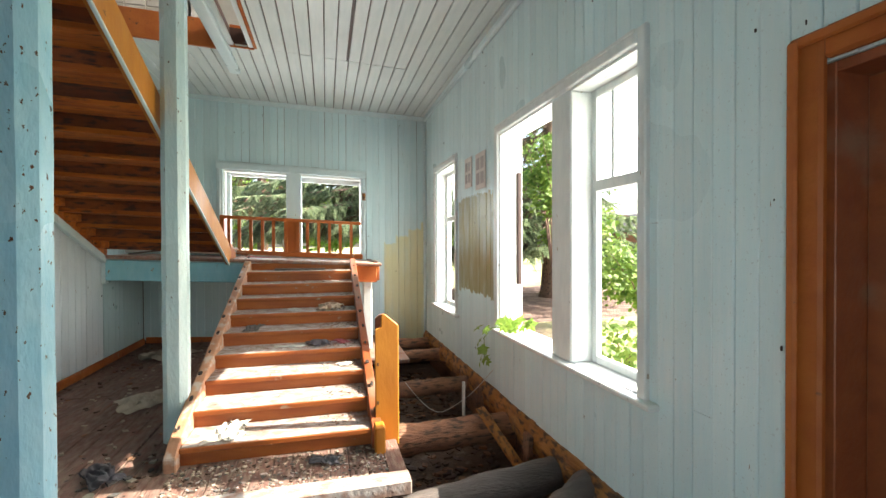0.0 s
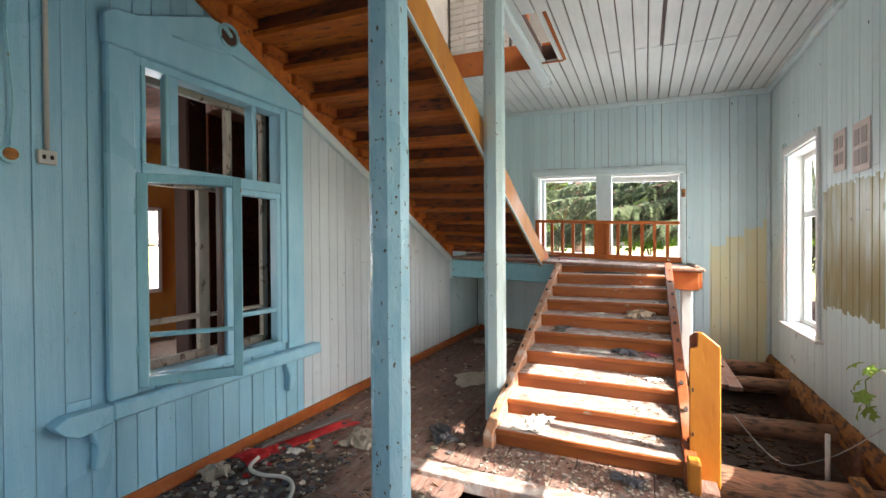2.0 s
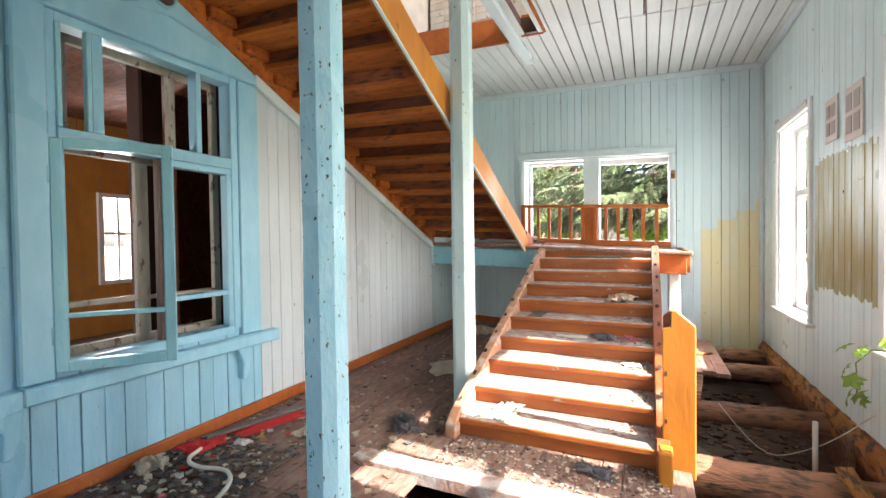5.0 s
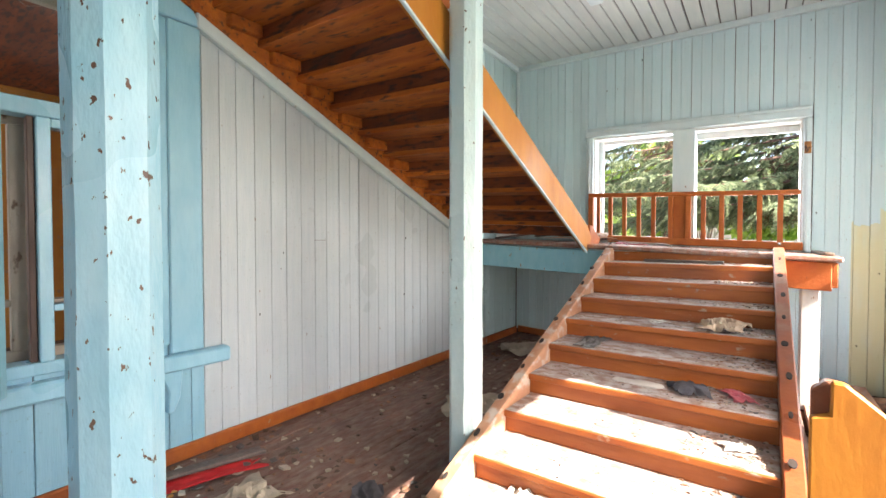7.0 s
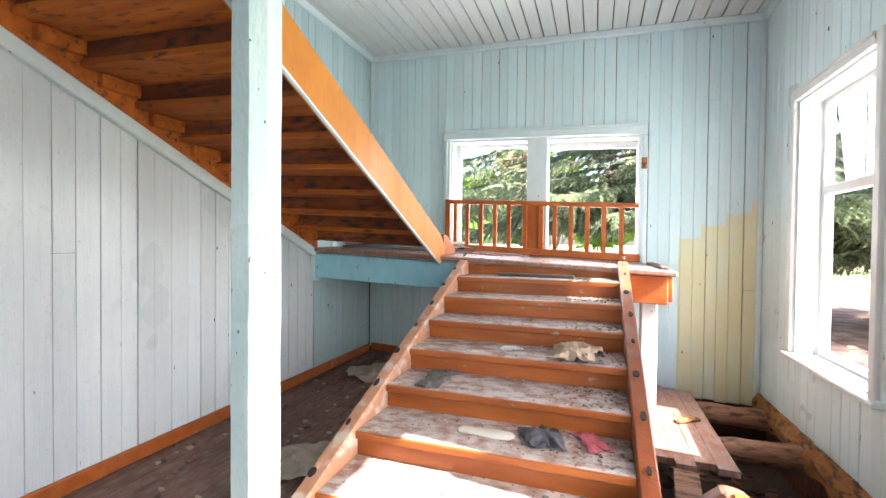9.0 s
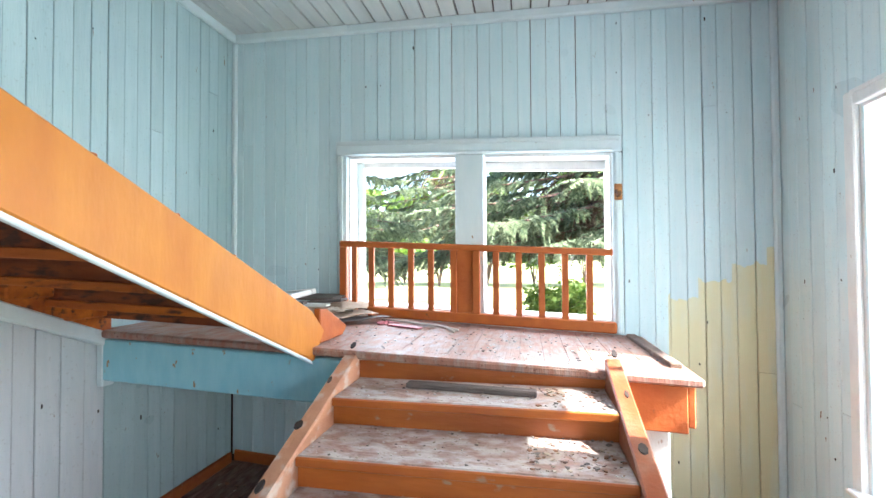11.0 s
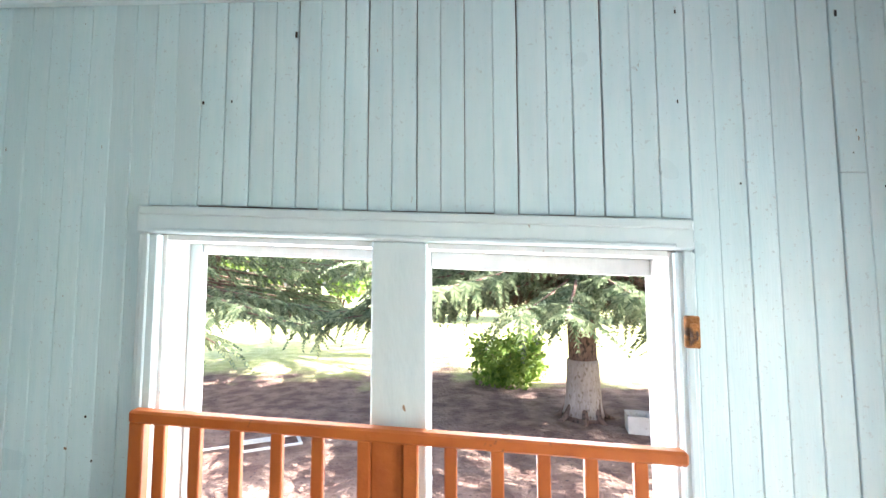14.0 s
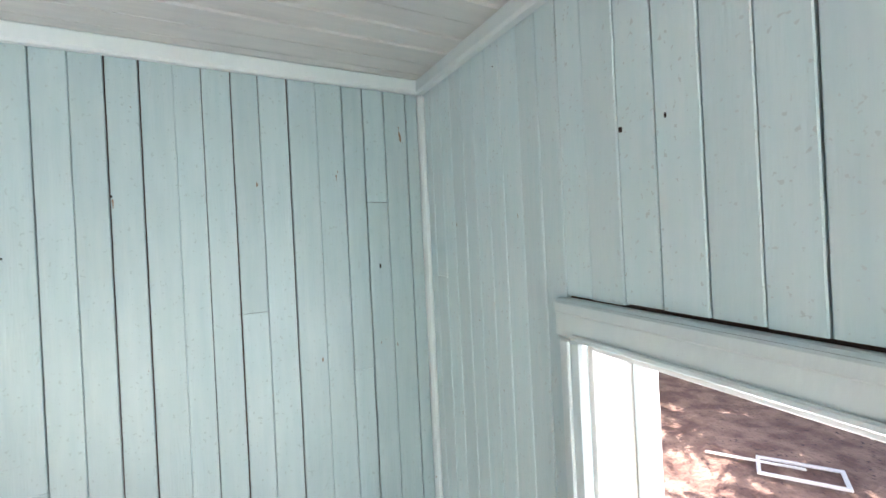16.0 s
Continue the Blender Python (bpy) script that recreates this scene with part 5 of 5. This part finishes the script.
tagged(finish("ground", vs, fs, M_GROUND, smooth=True), "brown trodden earth with patches of grass around the house", "ground", kind="structure")


def spray(vs, fs, base, direction, length, rnd, droop=0.5, n=14, w=0.012):
    """One hanging spruce twig: short pointed leaflets along a bending line."""
    d = Vector(direction).normalized()
    p = Vector(base)
    for i in range(n):
        p = p + d * (length / n)
        d = (d + Vector((0, 0, -droop / n))).normalized()
        for s in (-1, 1):
            side = d.cross(Vector((0, 0, 1)))
            if side.length < 0.01:
                side = Vector((1, 0, 0))
            side = (side.normalized() * s + Vector((rnd.uniform(-0.3, 0.3), rnd.uniform(-0.3, 0.3), rnd.uniform(-0.6, 0.3)))).normalized()
            tip = p + (side * 0.8 + d * 0.7) * (0.16 * rnd.uniform(0.7, 1.3) * (1.2 - i / n))
            q = d.cross(side).normalized() * w
            b = len(vs)
            vs.extend((p + q, p - q, tip))
            fs.append((b, b + 1, b + 2))


def spruce(label, x, y, height, reach, seed, low=2.2, boughs=70, lime=1.4, trunk_r=0.42, twigs=26):
    rnd = random.Random(seed)
    tree = thing("spruce_tree", label, "tree", at=(x, y, GZ))
    n = 12
    zs = [height * (i / n) ** 1.6 for i in range(n + 1)]
    radii = [trunk_r * (1.0 - z / height * 0.95) * (1 + 0.55 * math.exp(-z / 0.28)) for z in zs]
    part("trunk", tube([(0.03 * math.sin(i), 0.03 * math.cos(i * 1.3), z - (0.15 if i == 0 else 0)) for i, z in enumerate(zs)], radii, 16, 0.14, seed), M_BARK, tree, smooth=True)
    if lime:
        part("limewash", tube([(0, 0, 0.1), (0.015, 0, 0.35), (0.02, 0, lime * 0.7), (0.02, 0, lime)], [trunk_r * 1.36, trunk_r * 1.18, trunk_r * 1.06, trunk_r * 1.03], 20, 0.06, seed + 1), M_LIME, tree, "whitewashed lower trunk", smooth=True)
    for r in range(7 if lime else 0):
        a = r * 0.9 + rnd.uniform(-0.2, 0.2)
        part("root", tube([(math.cos(a) * trunk_r * 0.9, math.sin(a) * trunk_r * 0.9, 0.32), (math.cos(a) * trunk_r * 1.5, math.sin(a) * trunk_r * 1.5, 0.06), (math.cos(a) * trunk_r * 2.3, math.sin(a) * trunk_r * 2.3, -0.06)], [0.09, 0.07, 0.02], 8, 0.1, r), M_BARK, tree, smooth=True)
    vs, fs, dv, df = [], [], [], []
    lv, lf = bmesh.new(), None
    for b in range(boughs):
        f = (b + rnd.random()) / boughs
        z = low + (height - low) * f ** 2.9
        a = b * 2.4 + rnd.uniform(-0.4, 0.4)
        L = reach * (1 - 0.85 * f ** 2) * rnd.uniform(0.75, 1.1)
        out = Vector((math.cos(a), math.sin(a), 0))
        pts = []
        for i in range(6):
            s = i / 5
            pts.append(out * (L * s) + Vector((0, 0, z + L * (-0.30 * s + 0.12 * s * s) + 0.1 * math.sin(s * 3))))
        limb = tube(pts, [0.05 * (1 - 0.85 * i / 5) + 0.004 for i in range(6)], 5)
        me = bpy.data.meshes.new("tmp")
        limb.to_mesh(me)
        limb.free()
        lv.from_mesh(me)
        bpy.data.meshes.remove(me)
        for k in range(twigs):
            s = 0.15 + 0.85 * (k + rnd.random()) / twigs
            i = min(int(s * 5), 4)
            p = pts[i].lerp(pts[i + 1], s * 5 - i)
            side = out.cross(Vector((0, 0, 1))) * rnd.choice((-1, 1))
            d = out * rnd.uniform(0.3, 1.0) + side * rnd.uniform(0.2, 1.0) + Vector((0, 0, rnd.uniform(-0.5, 0.15)))
            if s < 0.45 and rnd.random() < 0.6:
                spray(dv, df, p, d + Vector((0, 0, -0.8)), rnd.uniform(0.4, 0.9), rnd, 1.8, 8, 0.02)
            else:
                spray(vs, fs, p, d, rnd.uniform(0.4, 0.95), rnd, 0.9, 13, 0.032)
    part("branchwork", lv, M_BARK, tree)
    finish("crown", vs, fs, M_NEEDLE, tree, "drooping grey-green needle sprays")
    finish("dead_foliage", dv, df, M_NEEDLE_DRY, tree, "hanging brown dead twigs")
    return tree


def bush(label, x, y, h, r, count, seed, leaf=0.10, name="bush", trunk=0.0, z0=GZ):
    rnd = random.Random(seed)
    b = thing(name, label, "bush" if not trunk else "tree", at=(x, y, z0))
    bm = bmesh.new()
    for k in range(9):
        a = k * 0.7 + rnd.random()
        t = tube([(0, 0, 0), (math.cos(a) * r * 0.3, math.sin(a) * r * 0.3, trunk + h * 0.45), (math.cos(a) * r * 0.8, math.sin(a) * r * 0.8, trunk + h * 0.8)], [0.03 + trunk * 0.03, 0.018, 0.005], 5)
        me = bpy.data.meshes.new("tmp")
        t.to_mesh(me)
        t.free()
        bm.from_mesh(me)
        bpy.data.meshes.remove(me)
    part("stems" if not trunk else "trunk", bm, M_BARK, b)
    vs, fs = [], []
    clumps = [(rnd.gauss(0, 0.38) * r, rnd.gauss(0, 0.38) * r, trunk + h * rnd.uniform(0.15, 0.85), rnd.uniform(0.2, 0.42) * r) for _ in range(16)]
    for _ in range(count):
        c = rnd.choice(clumps)
        v = Vector((rnd.gauss(0, 1), rnd.gauss(0, 1), rnd.gauss(0, 0.8))).normalized() * c[3] * rnd.uniform(0.5, 1.1)
        p = Vector(c[:3]) + v
        u = Vector((rnd.uniform(-1, 1), rnd.uniform(-1, 1), rnd.uniform(-0.7, 0.3))).normalized() * leaf * rnd.uniform(0.6, 1.3)
        w = u.orthogonal().normalized() * leaf * 0.42
        i = len(vs)
        vs.extend((p, p + u * 0.5 + w, p + u, p + u * 0.5 - w))
        fs.append((i, i + 1, i + 2, i + 3))
    finish("leaves" if not trunk else "crown", vs, fs, M_LEAF, b)
    return b


spruce("tall spruce with a whitewashed trunk and drooping boughs", 2.68, 16.97, 19.0, 6.0, 101, low=3.55, boughs=150, trunk_r=0.36, twigs=60)
spruce("old spruce with low hanging grey-green boughs", -10.5, 18.5, 19.0, 7.5, 102, low=3.6, boughs=160, lime=0, trunk_r=0.4, twigs=56)
spruce("dense spruce spreading its boughs near the end wall", 9.2, 16.5, 17.0, 4.6, 103, low=2.4, boughs=130, lime=0, trunk_r=0.3, twigs=46)
spruce("tall spruce behind the yard with drooping boughs", -3.2, 25.5, 20.0, 6.5, 105, low=4.6, boughs=110, lime=0, trunk_r=0.3, twigs=44)
bush("bright green leafy bush on the yard", 1.28, 21.26, 1.35, 1.75, 5200, 61, 0.17)
for i in range(13):
    size = 4.6 + 1.6 * ((i * 37) % 10) / 10
    bush("leafy tree at the edge of the meadow", -25 + 4.3 * i, 43 + 5 * ((i * 53) % 10) / 10, size * 1.7, size * 0.75, 3000, 70 + i, 0.6, "deciduous_tree", 1.4)
# through the east windows
bush("tall leafy tree in the sunny yard", 6.9, 11.6, 5.0, 1.5, 4200, 60, 0.16, "deciduous_tree", 1.3)
bush("pale green shrub in the sunny meadow", 8.4, 9.6, 2.5, 1.6, 2600, 62, 0.14)
bush("low green weeds under the window", 4.3, 5.2, 1.0, 0.9, 1000, 63, 0.11)
bush("low green weeds by the house wall", 3.6, 3.4, 0.8, 0.7, 800, 64, 0.10)
barn = thing("brick_barn", "low red brick barn with a grey roof across the meadow", "building", at=(24.0, 27.0, GZ))
part("wall", box((-3, -5, 0), (3, 6, 3.0), 0.02), M_BRICK, barn)
part("roof", poly_prism([(-3.5, 2.95), (3.5, 2.95), (0, 4.6)], 1, -5.4, 6.4, 0.02), M_ROOF, barn)
for yy in (-3, 0, 3):
    part("window", box((-3.03, yy - 0.5, 1.1), (-2.98, yy + 0.5, 2.1), 0.01), M_DARK, barn)
ww = thing("discarded_window_frame", "white window sash lying on the earth outside", "window frame", at=(-4.01, 14.77, GZ + 0.06))
ww.rotation_euler = (0, 0, 0.5)
ww.scale = (0.8, 0.8, 0.8)
for lo, hi in (((-0.7, -0.4, 0), (0.7, -0.33, 0.05)), ((-0.7, 0.33, 0), (0.7, 0.4, 0.05)), ((-0.7, -0.33, 0), (-0.63, 0.33, 0.05)), ((0.63, -0.33, 0), (0.7, 0.33, 0.05)), ((-1.6, 0.1, 0.02), (0.1, 0.16, 0.06))):
    part("rail", box(lo, hi, 0.006), M_WHITE, ww)
cb = thing("concrete_box", "pale broken concrete box beside the tree", "box", at=(3.89, 16.01, GZ - 0.02))
for lo, hi in (((-0.7, -0.4, 0), (0.7, -0.3, 0.5)), ((-0.7, 0.3, 0), (0.7, 0.4, 0.5)), ((-0.7, -0.3, 0), (-0.6, 0.3, 0.5)), ((0.6, -0.3, 0), (0.7, 0.3, 0.5)), ((-0.1, -0.3, 0.1), (0.0, 0.3, 0.48))):
    part("side", box(lo, hi, 0.015), M_PLASTER, cb)
cb.scale = (0.72, 0.72, 0.8)
cb.rotation_euler = (0, 0, radians(-12))

# vine on the window sill
vine = thing("vine", "green vine creeping in over the window sill", "plant", at=(1.95, 3.95, 0.72))
part("stem", tube([(0.25, 0.05, 0.05), (0.05, 0.0, 0.04), (-0.08, 0.12, 0.02), (-0.14, 0.2, -0.1), (-0.10, 0.28, -0.28), (-0.12, 0.25, -0.36)], 0.005, 6), M_LEAF, vine, smooth=True)
rl = random.Random(9)
for k in range(24):
    if k < 14:
        c = Vector((rl.uniform(-0.08, 0.22), rl.uniform(-0.25, 0.15), rl.uniform(0.02, 0.16)))
    else:
        c = Vector((-0.13 + rl.uniform(-0.05, 0.03), 0.22 + rl.uniform(-0.1, 0.12), -rl.uniform(0.0, 0.38)))
    nrm = Vector((rl.uniform(-1, -0.2), rl.uniform(-0.6, 0.3), rl.uniform(0.1, 1))).normalized()
    u = nrm.orthogonal().normalized()
    w = nrm.cross(u)
    s = rl.uniform(0.05, 0.085)
    star = []
    for i in range(10):
        a = i * 0.628
        rr = s * (1.0 if i % 2 == 0 else 0.55)
        star.append(c + u * math.cos(a) * rr + w * math.sin(a) * rr + nrm * (0.012 if i % 2 else -0.006))
    finish("leaf", [c + nrm * 0.01] + star, [(0, 1 + i, 1 + (i + 1) % 10) for i in range(10)], M_LEAF, vine)
